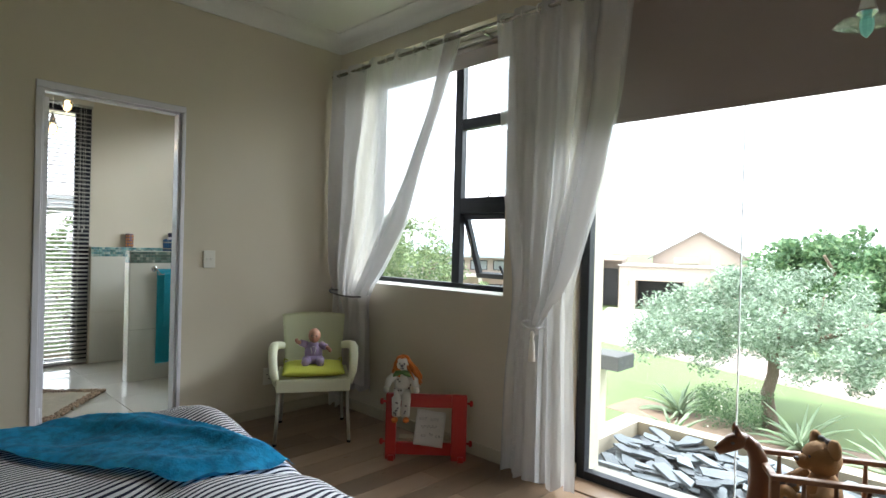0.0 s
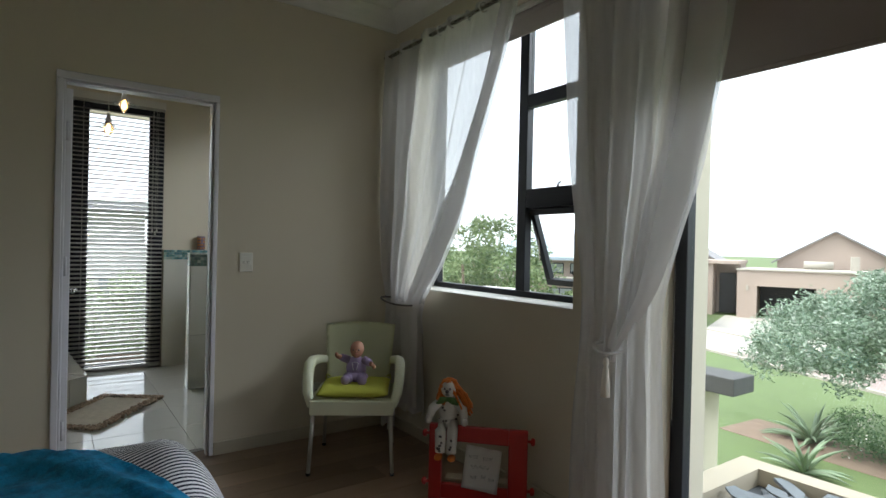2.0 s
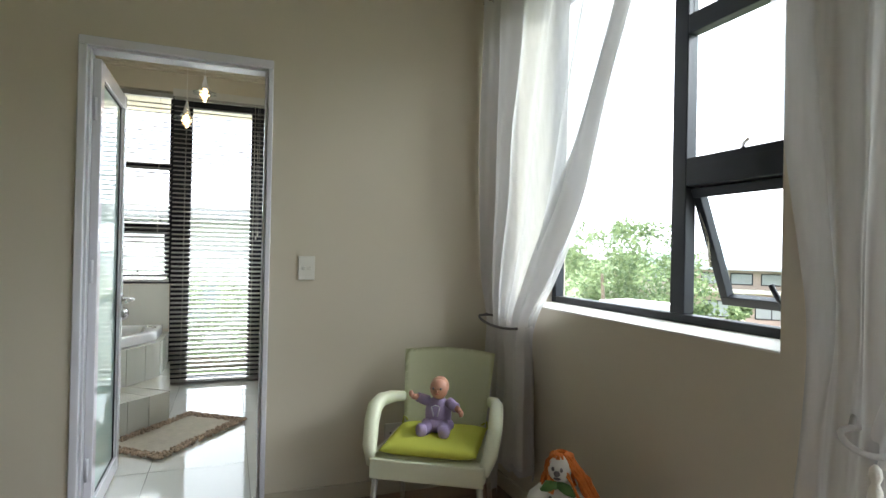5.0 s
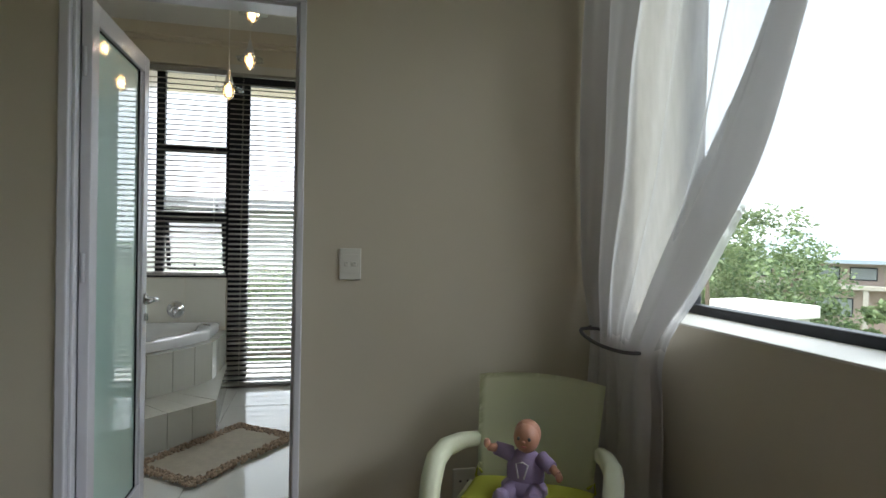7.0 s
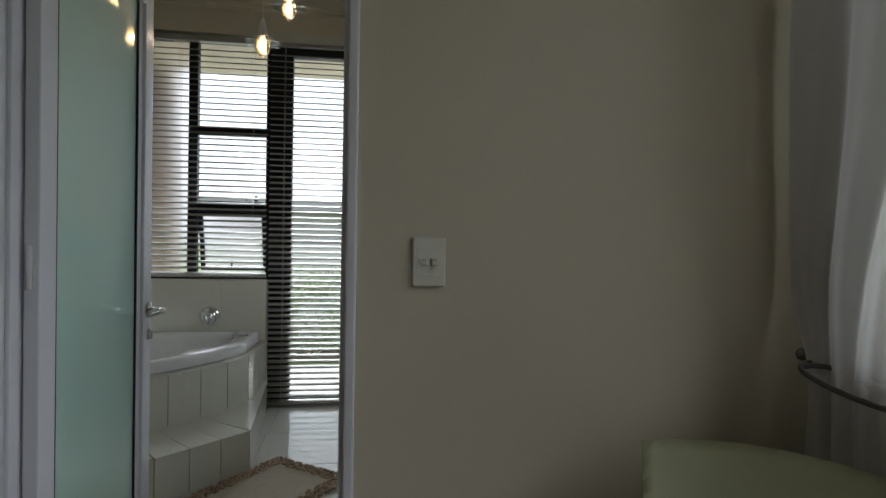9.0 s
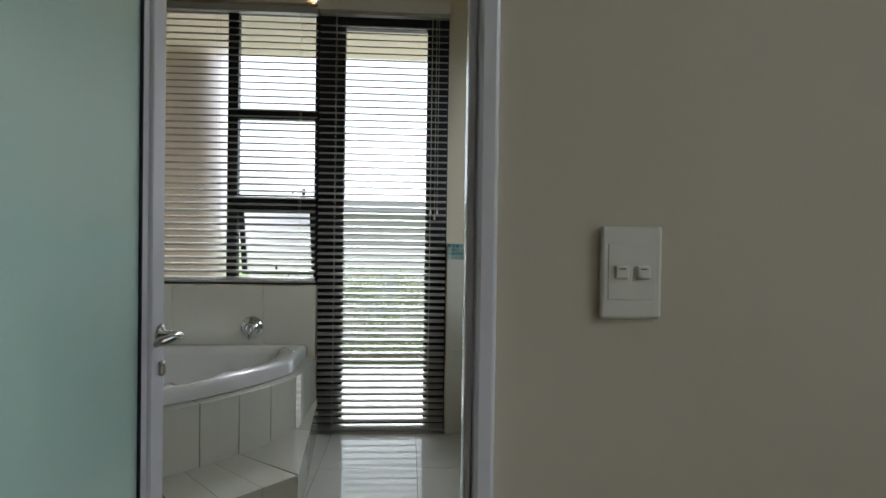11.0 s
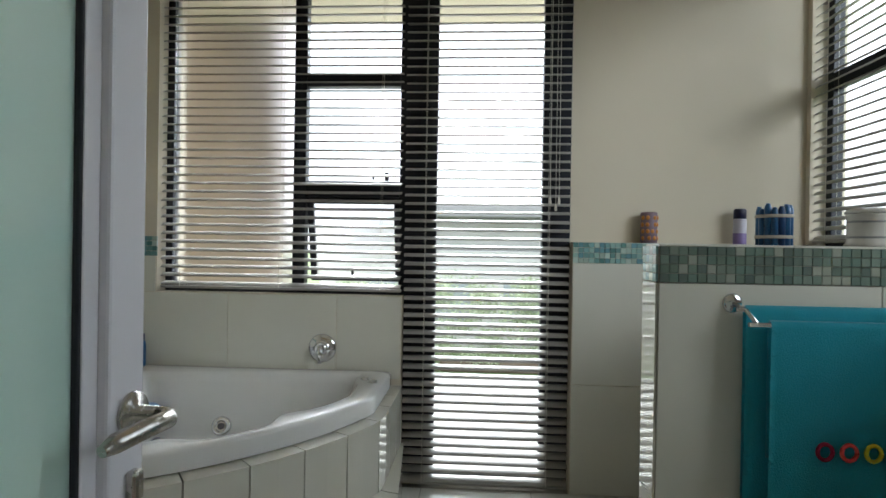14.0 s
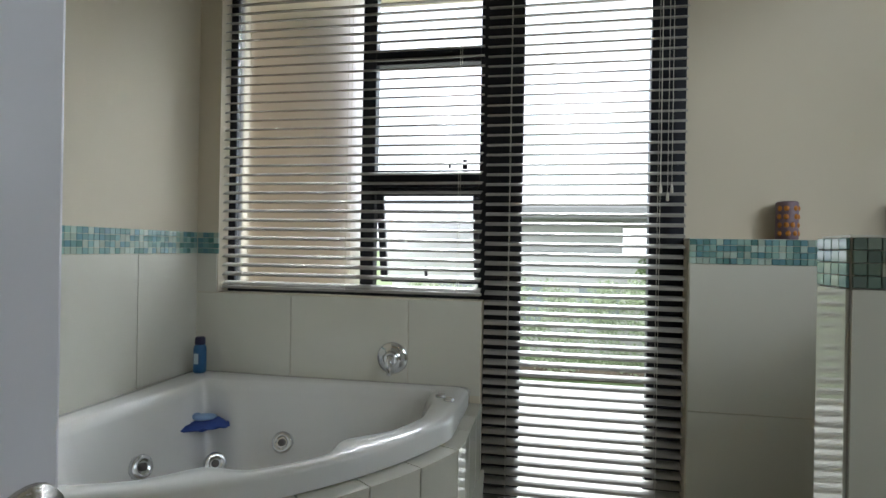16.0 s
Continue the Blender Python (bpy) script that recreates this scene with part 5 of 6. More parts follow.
def pendant(name, label, at, bulb, group, k=1.0):
    t = thing(name, label, "pendant lamp", at, 0, group)
    bm = bmesh.new()
    lathe(bm, [(0.004, 0.062), (0.022 * k, 0.055), (0.034 * k, 0.035), (0.036 * k, 0.012), (0.028 * k, -0.012 * k), (0.012 * k, -0.032 * k), (0.003, -0.038 * k)], 9)
    for fc in bm.faces:
        fc.smooth = False
    part("bulb", bm, AMBER if bulb is BULB else bulb, t).visible_shadow = False
    if bulb is BULB:
        for j in range(5):
            c, s = 0.013 * math.cos(j * math.tau / 5), 0.013 * math.sin(j * math.tau / 5)
            part("filament", tube(bmesh.new(), [(c * 0.4, s * 0.4, 0.05), (c, s, 0.025), (c * 1.2, s * 1.2, 0.005), (c * 0.5, s * 0.5, -0.016)], [0.003, 0.0042, 0.0042, 0.003], 6), bulb, t)
    bm = bmesh.new()
    lathe(bm, [(0.03 * k, 0.055), (0.05 * k, 0.035), (0.085, 0.028), (0.083, 0.022), (0.048 * k, 0.028), (0.028 * k, 0.05)], 6, caps=False)
    part("shade", bm, CLEAR, t, "clear glass star shade").visible_shadow = False
    bm = bmesh.new()
    lathe(bm, [(0.026, 0.052), (0.024, 0.062), (0.008, 0.13), (0.006, 0.14)], 14)
    part("cap", bm, CHROME, t)
    if bulb is BULB:
        glow = new("bulb_light", bpy.data.lights.new("bulb_light", "POINT"))
        glow.data.energy, glow.data.color, glow.data.shadow_soft_size = 0.45, (1.0, 0.90, 0.76), 0.014
        glow.parent = t
        glow.matrix_basis = Matrix.Translation((0, 0, 0.012))
    part("cable", tube(bmesh.new(), [(0, 0, 0.13), (0, 0, HC - at[2] - 0.02)], 0.002, 6), PLASTIC, t)
    part("canopy", lathe(bmesh.new(), [(0.008, HC - at[2] - 0.03), (0.035, HC - at[2] - 0.012), (0.038, HC - at[2])], 18), PLASTIC, t)
    return t


for p in ((-4.544, 1.264, 2.235), (-4.475, 1.161, 2.035), (-4.15, 1.32, 2.36)):
    pendant("pendant_lamp", "small lit glass pendant lamp hanging over the bathroom", p, BULB, "bathroom pendants")
pendant("pendant_lamp", "glass pendant lamp with a green glow in the bedroom", (0.23, 2.24, 1.905), glow_mat("green_lamp_glass", (0.13, 0.36, 0.28), 0.12), "bedroom pendants", 0.5)

# door leaf
DOORG = mat("frosted_green_glass", (0.60, 0.84, 0.76), 0.45, var=0.03, bump=0.0, coat=1.0)
db = DOORG.node_tree.nodes["Principled BSDF"]
db.inputs["Transmission Weight"].default_value = 0.15
db.inputs["Coat IOR"].default_value = 2.0
db.inputs["Coat Roughness"].default_value = 0.015
door = tagged(new("door_1"), "open white framed door with frosted green glass", "door", kind="structure")
LX0, LX1, LY0, LY1 = -3.895, -3.225, 0.8745, 0.9085
part("stile", rbox(LX0, LX0 + 0.066, LY0, LY1, 0.012, 2.02, 0.004), WHITE, door)
part("stile", rbox(LX1 - 0.066, LX1, LY0, LY1, 0.012, 2.02, 0.004), WHITE, door)
part("top_rail", rbox(LX0 + 0.065, LX1 - 0.065, LY0 + 0.001, LY1 - 0.001, 1.945, 2.02, 0.004), WHITE, door)
part("bottom_rail", rbox(LX0 + 0.065, LX1 - 0.065, LY0 + 0.001, LY1 - 0.001, 0.012, 0.095, 0.004), WHITE, door)
part("glass", rbox(LX0 + 0.07, LX1 - 0.07, LY0 + 0.008, LY1 - 0.019, 0.09, 1.95, 0.001, 1), DOORG, door, "frosted green glass panel")
for x0, x1 in ((LX0 + 0.0655, LX0 + 0.092), (LX1 - 0.092, LX1 - 0.0655)):
    part("glazing_bead", rbox(x0, x1, LY0 + 0.002, LY1 - 0.011, 0.096, 1.944, 0.003), WHITE, door)
for x0, x1, z0, z1 in ((LX0 + 0.092, LX0 + 0.097, 0.095, 1.945), (LX1 - 0.097, LX1 - 0.092, 0.095, 1.945), (LX0 + 0.097, LX1 - 0.097, 1.94, 1.945), (LX0 + 0.097, LX1 - 0.097, 0.095, 0.10)):
    part("gasket", rbox(x0, x1, LY1 - 0.021, LY1 - 0.012, z0, z1, 0.001, 1), BLACK, door)
hd = part("door_handle", lathe(bmesh.new(), [(0.024, 0), (0.026, 0.004), (0.024, 0.009), (0.010, 0.011), (0.009, 0.04)], 24, pose(LX0 + 0.027, LY1 - 0.001, 0.926, -90, 0, 0)), NICKEL, door, "brushed nickel lever handle")
part("lever", tube(bmesh.new(), [(LX0 + 0.027, LY1 + 0.030, 0.926), (LX0 + 0.029, LY1 + 0.046, 0.926), (LX0 + 0.042, LY1 + 0.054, 0.926), (LX0 + 0.075, LY1 + 0.046, 0.925), (LX0 + 0.108, LY1 + 0.036, 0.921), (LX0 + 0.124, LY1 + 0.033, 0.918)], [0.009, 0.0095, 0.0100, 0.0108, 0.0105, 0.006], 14), NICKEL, hd)
part("lock_cylinder", rbox(LX0 + 0.018, LX0 + 0.036, LY1 - 0.001, LY1 + 0.014, 0.825, 0.862, 0.005), NICKEL, door)
for z in (0.25, 1.1, 1.80):
    part("hinge", tube(bmesh.new(), [(LX1 + 0.004, LY1 - 0.02, z - 0.05), (LX1 + 0.004, LY1 - 0.02, z + 0.05)], 0.007, 10), WHITE, door)
    part("hinge_leaf", rbox(WB + 0.012, LX1 + 0.0, D0 - 0.0345, D0 - 0.0315, z - 0.05, z + 0.05, 0.0008, 1), WHITE, door)

door.matrix_basis = Matrix.Translation((LX0, LY1, 0)) @ pose(0, 0, 0, 0, 0, 0.6) @ Matrix.Translation((-LX0, -LY1, 0))

# corner bath
ACRYL = mat("white_bath_acrylic", (0.74, 0.74, 0.73), 0.12, var=0.015, bump=0.0, coat=0.4)
bath = thing("corner_bath", "white acrylic corner spa bath in a tiled surround", "bath", (BX, BS, 0))
R, CAP = 1.33, 1.25              # outer curve, and where it meets the walls
C0 = Vector((0.47, 0.47, 0))


def outline(th):
    d = Vector((math.cos(th), math.sin(th), 0))
    best = 9.0
    if d.x < -1e-6:
        best = min(best, (0.004 - C0.x) / d.x)
    if d.y < -1e-6:
        best = min(best, (0.004 - C0.y) / d.y)
    if d.x > 1e-6:
        best = min(best, (CAP - C0.x) / d.x)
    if d.y > 1e-6:
        best = min(best, (CAP - C0.y) / d.y)
    b = C0.dot(d)
    best = min(best, -b + math.sqrt(b * b - (C0.dot(C0) - R * R)))
    return best


def rim_width(th):
    """Breadth of the flat rim: waisted across the corner, broad shelves beside it."""
    d = abs((math.degrees(th) - 45 + 180) % 360 - 180)
    knots = ((0, 0.04), (8, 0.045), (20, 0.125), (33, 0.09), (47, 0.10), (80, 0.125), (181, 0.125))
    for (d0, w0), (d1, w1) in zip(knots, knots[1:]):
        if d <= d1:
            k = (d - d0) / (d1 - d0)
            return lerp(w0, w1, k * k * (3 - 2 * k))


N = 144
bm = bmesh.new()
rows = []
for f, drop, z, soft in ((0.0, 0.0, 0.478, 0), (0.0, 0.0, 0.53, 0), (0.1, 0.0, 0.542, 0), (0.4, 0.0, 0.545, 0.05), (0.9, 0.0, 0.544, 0.30), (1.0, 0.004, 0.536, 0.42), (1.0, 0.018, 0.50, 0.48), (1.0, 0.05, 0.36, 0.58),
                         (1.0, 0.09, 0.24, 0.66), (1.0, 0.16, 0.18, 0.75), (1.0, 0.28, 0.165, 0.85)):
    row = []
    for k in range(N):
        th = k * math.tau / N
        away = abs((math.degrees(th) - 45 + 180) % 360 - 180)
        r = outline(th) - f * rim_width(th) - drop
        near = max(0.0, min(1.0, (away - 62) / 35))
        r = lerp(r, min(r, 0.60 - 0.09 * f - drop), soft * near)
        r -= 0.08 * math.exp(-((away - 180) / 24) ** 2) * (f >= 0.9)
        row.append(bm.verts.new((C0.x + r * math.cos(th), C0.y + r * math.sin(th), z)))
    rows.append(row)
ring_faces(bm, rows, caps=False)
bm.faces.new(rows[-1])
part("tub", bm, ACRYL, bath)
for x, y, z, n in ((0.195, 0.53, 0.32, (0.95, 0.12, 0.3)), (0.56, 0.187, 0.33, (0.15, 0.95, 0.28)), (0.30, 0.30, 0.255, (0.7, 0.7, 0.35))):
    m = Matrix.Translation((x, y, z)) @ Vector(n).to_track_quat("Z", "Y").to_matrix().to_4x4()
    jt = part("jet", lathe(bmesh.new(), [(0.041, -0.012), (0.043, 0.010), (0.037, 0.018), (0.024, 0.016), (0.02, 0.012)], 20, m), CHROME, bath, "chrome water jet")
    part("nozzle", lathe(bmesh.new(), [(0.014, 0.0), (0.014, 0.019), (0.007, 0.021)], 12, m), CORD, jt)
for x, y in ((0.20, 1.165), (0.245, 1.205)):
    part("button", lathe(bmesh.new(), [(0.020, 0.54), (0.020, 0.551), (0.015, 0.555), (0.008, 0.555)], 18, Matrix.Translation((x, y, 0))), CHROME, bath)

mixer = thing("bath_mixer", "chrome bath mixer on the tiled wall", "tap", (BX + 0.0065, 0.590, 0.642))
part("plate", lathe(bmesh.new(), [(0.066, 0.0), (0.067, 0.005), (0.062, 0.012), (0.048, 0.019), (0.034, 0.022), (0.031, 0.035), (0.024, 0.042)], 28, pose(0, 0, 0, 0, 90, 0)), CHROME, mixer)
part("lever", tube(bmesh.new(), [(0.040, 0, 0.010), (0.055, 0.0, -0.015), (0.062, 0.004, -0.062)], [0.017, 0.014, 0.009], 10), CHROME, mixer)

BLUE = mat("blue_bottle_plastic", (0.02, 0.10, 0.24), 0.3, var=0.2, scale=30)
NAVY = mat("navy_cap_plastic", (0.01, 0.012, 0.05), 0.35)
shp = thing("shampoo_bottle", "blue shampoo bottle on the bath corner", "bottle", (BX + 0.075, BS + 0.075, 0.546))
part("bottle", lathe(bmesh.new(), [(0.024, 0), (0.027, 0.006), (0.027, 0.10), (0.024, 0.115), (0.018, 0.122)], 20), BLUE, shp)
part("cap", lathe(bmesh.new(), [(0.021, 0.122), (0.022, 0.125), (0.021, 0.15), (0.015, 0.155)], 20), NAVY, shp)
part("print", rbox(0.0262, 0.0275, -0.01, 0.01, 0.04, 0.085, 0.0003, 1), mat("pale_print", (0.5, 0.62, 0.7), 0.4), shp)
cl = thing("washcloth", "blue washcloth lying on the bath edge", "cloth", (-5.552, -0.112, 0.372), 125)
bm = bmesh.new()
for top in (1, -1):
    grid(bm, 16, 10, lambda u, v, top=top: Vector(((u - 0.5) * 0.20, (v - 0.5) * 0.12, 0.016 + top * 0.016 * (1 - abs(2 * u - 1) ** 4) * (1 - abs(2 * v - 1) ** 4) + 0.012 * noise.noise(Vector((u * 7, v * 5, 3))))))
part("cloth", bm, mat("blue_terry", (0.05, 0.10, 0.38), 0.95, bump=0.5), cl)
bm = bmesh.new()
ball(bm, (0.01, 0, 0.045), (0.045, 0.025, 0.014), 12)
ball(bm, (-0.02, 0.01, 0.05), (0.02, 0.02, 0.012), 10)
part("sponge", bm, mat("pale_blue_sponge", (0.28, 0.42, 0.65), 0.9, bump=0.5), cl)


# venetian blinds
def venetian(label, x_axis, p, length, z0, z1, tilt, pitch=0.0402):
    """Hangs at p, running along x or along y for its length."""
    t = thing("venetian_blind", label, "blind", p, 0 if x_axis else 90, "venetian blinds")
    bm = bmesh.new()
    prof = [(-0.025, -0.0033), (-0.013, 0.0020), (0.0, 0.0038), (0.013, 0.0020), (0.025, -0.0033)]
    ring = [[bm.verts.new((x, a, b)) for a, b in prof] + [bm.verts.new((x, a, b - 0.0012)) for a, b in prof[::-1]] for x in (0.004, length - 0.004)]
    ring_faces(bm, ring, smooth=False)
    me = mesh_of("slat", bm, SLAT)
    n = int((z1 - 0.06 - z0) / pitch)
    pieces("slat", t, me, [pose(random.uniform(-0.0015, 0.0015), 0, z0 + 0.03 + pitch * k, tilt + random.uniform(-1.2, 1.2), random.uniform(-0.08, 0.08), 0) for k in range(n)])
    part("headrail", rbox(0, length, -0.022, 0.022, z1 - 0.04, z1, 0.003), SLAT, t)
    part("bottom_rail", rbox(0.002, length - 0.002, -0.02, 0.02, z0 + 0.002, z0 + 0.014, 0.003), SLAT, t)
    for x in ([0.1, length - 0.1] if length < 0.9 else [0.1, length * 0.5, length - 0.1]):
        for y in (-0.024, 0.024):
            part("ladder_cord", tube(bmesh.new(), [(x, y, z0 + 0.01), (x, y, z1 - 0.03)], 0.0009, 5), PLASTIC, t)
    return t


b1 = venetian("silver venetian blind over the bath window", False, (-5.852, -0.218, 0), 1.17, 0.905, 2.555, 16)
b2 = venetian("tall silver venetian blind down to the floor", False, (-5.845, 0.962, 0), 0.775, 0.012, 2.555, 16)
b3 = venetian("silver venetian blind over the shower window", True, (-5.862, 2.842, 0), 2.10, 1.165, 2.59, 25)
for y, z in ((0.675, 1.36), (0.70, 1.33), (0.715, 1.36)):
    c = part("pull_cord", tube(bmesh.new(), [(y, -0.03, 2.52), (y, -0.034, z)], 0.0012, 5), PLASTIC, b2)
    part("cord_end", lathe(bmesh.new(), [(0.003, 0.0), (0.006, -0.02), (0.006, -0.032), (0.002, -0.034)], 8, Matrix.Translation((y, -0.034, z))), PLASTIC, c)
part("valance", rbox(-0.01, 0.78, -0.035, -0.028, 2.535, 2.60, 0.002), RAIL, b2)

# things on the half wall
HZ = HT + 0.007
cn = thing("candle", "purple and orange patterned candle on the tiled ledge", "candle", (BX - 0.04, 2.095, 1.1565))
part("wax", lathe(bmesh.new(), [(0.036, 0), (0.038, 0.003), (0.0375, 0.136), (0.033, 0.142), (0.026, 0.137)], 22), mat("mauve_wax", (0.18, 0.12, 0.15), 0.5), cn)
for k in range(16):
    a, z = -0.9 + 1.9 * (k % 4) / 3 + random.uniform(-0.2, 0.2), 0.022 + 0.031 * (k // 4)
    bm = bmesh.new()
    ball(bm, (0.0335 * math.cos(a), 0.0335 * math.sin(a), z), (0.010, 0.010, 0.012), 8)
    part("motif", bm, mat("orange_wax", (0.52, 0.20, 0.03), 0.5) if k == 0 else bpy.data.materials["orange_wax"], cn)
can = thing("spray_can", "white and purple spray can with a navy cap", "spray can", (BX - 0.035, 2.50, 1.1565))
part("can", lathe(bmesh.new(), [(0.026, 0), (0.028, 0.003), (0.028, 0.11), (0.025, 0.118)], 18), mat("white_can", (0.55, 0.53, 0.62), 0.35), can)
part("band", lathe(bmesh.new(), [(0.0283, 0.0), (0.0284, 0.05)], 18, caps=False), mat("purple_band", (0.22, 0.16, 0.38), 0.35), can)
part("cap", lathe(bmesh.new(), [(0.027, 0.116), (0.027, 0.155), (0.022, 0.162)], 18), NAVY, can)
tin = thing("toothbrush_holder", "blue wooden-peg holder tied with twine", "holder", (-4.84, 2.125, HZ))
part("twine", lathe(bmesh.new(), [(0.047, 0.018), (0.049, 0.022), (0.047, 0.027)], 20, caps=False), mat("twine", (0.45, 0.42, 0.36), 0.9), tin)
part("twine", lathe(bmesh.new(), [(0.047, 0.075), (0.049, 0.079), (0.047, 0.084)], 20, caps=False), bpy.data.materials["twine"], tin)
for k in range(14):
    a = k * math.tau / 14
    h = 0.098 + 0.018 * random.random()
    part("peg", tube(bmesh.new(), [(0.037 * math.cos(a), 0.037 * math.sin(a), 0.0), (0.037 * math.cos(a), 0.037 * math.sin(a), h - 0.012), (0.037 * math.cos(a), 0.037 * math.sin(a), h)], [0.0092, 0.0092, 0.005], 8), BLUE if k else mat("deep_blue_peg", (0.012, 0.05, 0.14), 0.4), tin)
jar = thing("ceramic_jar", "white ceramic lidded jar on the half wall", "jar", (-4.85, 2.39, HZ))
CER = mat("white_glazed_ceramic", (0.66, 0.64, 0.60), 0.15, var=0.02, bump=0.0)
part("body", lathe(bmesh.new(), [(0.062, 0), (0.064, 0.004), (0.058, 0.012), (0.057, 0.03), (0.057, 0.082), (0.060, 0.086), (0.060, 0.09)], 28), CER, jar)
part("lid", lathe(bmesh.new(), [(0.062, 0.0905), (0.063, 0.097), (0.055, 0.104), (0.02, 0.108)], 28), CER, jar)
for z in (0.022, 0.065):
    part("band", lathe(bmesh.new(), [(0.0574, z), (0.0582, z + 0.003), (0.0574, z + 0.006)], 28, caps=False), mat("grey_glaze", (0.3, 0.3, 0.3), 0.3), jar)
bt = thing("glass_bottle", "round turquoise glass bottle on the half wall", "bottle", (-4.85, 2.735, HZ))
TGL = bpy.data.materials.new("turquoise_glass")
TGL.use_nodes = True
tb = TGL.node_tree.nodes["Principled BSDF"]
tb.inputs["Base Color"].default_value = (0.25, 0.78, 0.85, 1)
tb.inputs["Roughness"].default_value = 0.03
tb.inputs["Transmission Weight"].default_value = 1.0
part("flask", lathe(bmesh.new(), [(0.03, 0), (0.055, 0.01), (0.074, 0.045), (0.070, 0.08), (0.045, 0.115), (0.020, 0.13), (0.018, 0.15), (0.024, 0.155), (0.014, 0.155)], 28), TGL, bt)

# towel rail and towels
rail = thing("towel_rail", "chrome double towel rail on the half wall", "towel rail")
for y in (1.987, 2.74):
    part("rose", lathe(bmesh.new(), [(0.026, 0), (0.027, 0.004), (0.022, 0.008), (0.008, 0.01)], 20, pose(HX1 + 0.0065, y, 0.985, 0, 90, 0)), CHROME, rail)
    part("arm", tube(bmesh.new(), [(HX1 + 0.012, y, 0.985), (HX1 + 0.045, y + (0.02 if y < 2.3 else -0.02), 0.97), (HX1 + 0.085, y + (0.03 if y < 2.3 else -0.03), 0.938)], 0.006, 10), CHROME, rail)
part("bar", tube(bmesh.new(), [(HX1 + 0.04, 1.985, 0.972), (HX1 + 0.04, 2.72, 0.972)], 0.006, 10), CHROME, rail)
part("bar", tube(bmesh.new(), [(HX1 + 0.085, 1.995, 0.938), (HX1 + 0.085, 2.71, 0.938)], 0.006, 10), CHROME, rail)
TEAL = mat("teal_terry_towel", (0.03, 0.50, 0.64), 0.95, var=0.10, scale=12, bump=0.6, fine=260)
TEAL.node_tree.nodes["Principled BSDF"].inputs["Sheen Weight"].default_value = 0.3


def towel(label, xb, zb, y0, y1, z_front, z_back, rings, gap):
    t = thing("towel", label, "towel", group="towels on the rail")
    bm = bmesh.new()
    L1, L2 = zb + 0.012 - z_front, zb + 0.012 - z_back

    def f(u, v):
        s = v * (L1 + 0.04 + L2)
        wob = 0.006 * math.sin(7 * u + 2) * min(1, abs(s - L2) * 3) + 0.004 * noise.noise(Vector((u * 5, s * 4, y0)))
        y = lerp(y0, y1, u) + (0.012 * (u - 0.5) * max(0, (s - L2)) * 2)
        if s < L2:
            return Vector((xb - gap + wob * 0.2, y, z_back + s))
        if s < L2 + 0.04:
            a = math.pi * (s - L2) / 0.04
            return Vector((xb - gap * math.cos(a), y, zb + 0.002 + 0.011 * math.sin(a)))
        return Vector((xb + gap + wob, y, zb - (s - L2 - 0.04) + 0.0))

    grid(bm, 26, 60, f)
    bmesh.ops.solidify(bm, geom=bm.faces[:], thickness=0.006)
    part("cloth", bm, TEAL, t)
    for k, (nm, c) in enumerate((("maroon", (0.30, 0.01, 0.05)), ("red", (0.70, 0.07, 0.06)), ("yellow", (0.70, 0.62, 0.04)), ("lime", (0.22, 0.60, 0.10)), ("navy", (0.015, 0.11, 0.36)))):
        bm = bmesh.new()
        y, z, r = rings[0] + rings[3] * k, rings[1], rings[2]
        tube(bm, [(xb + gap + 0.0075, y + r * math.cos(a), z + r * 1.1 * math.sin(a)) for a in [j * math.tau / 16 for j in range(17)]], 0.0052, 6)
        m = bpy.data.materials.get(nm + "_embroidery") or mat(nm + "_embroidery", c, 0.9, bump=0.5, fine=300)
        part("ring_motif", bm, m, t, nm + " embroidered ring")
    return t


towel("large teal towel with coloured rings on the rail", HX1 + 0.04, 0.972, 2.005, 2.66, 0.16, 0.45, (2.165, 0.405, 0.024, 0.082), 0.010)
towel("teal hand towel with coloured rings on the rail", HX1 + 0.085, 0.938, 2.045, 2.50, 0.488, 0.60, (2.175, 0.628, 0.018, 0.058), 0.010)

# bath mat
mt = thing("bath_mat", "beige bath mat with a brown chenille border", "bath mat", (-4.42, 1.15, 0.0), -37)
CHEN = randomised(mat("brown_chenille", (0.44, 0.33, 0.24), 0.95, bump=0.5, fine=150), 0.45, True)
bm = bmesh.new()
grid(bm, 30, 20, lambda u, v: Vector(((u - 0.5) * 0.68, (v - 0.5) * 0.37, 0.014 + 0.004 * noise.noise(Vector((u * 12, v * 9, 4))))))
bmesh.ops.solidify(bm, geom=bm.faces[:], thickness=0.008)
part("field", bm, mat("beige_cotton_pile", (0.70, 0.64, 0.53), 0.95, var=0.16, scale=26, bump=0.6, fine=120), mt)
bm = bmesh.new()
for k in range(1250):
    if random.random() < 0.62:
        x, y = random.uniform(-0.40, 0.40), random.choice((-1, 1)) * random.uniform(0.175, 0.245)
    else:
        x, y = random.choice((-1, 1)) * random.uniform(0.33, 0.40), random.uniform(-0.24, 0.24)
    ball(bm, (x, y, 0.012 + 0.006 * random.random()), (0.0085, 0.0065, 0.011), 6, 0, pose(0, 0, 0, random.uniform(-50, 50), random.uniform(-50, 50), random.uniform(0, 180)))
tagged(part("border", bm, CHEN, mt, "brown chenille bobble border"), kind="stuff")

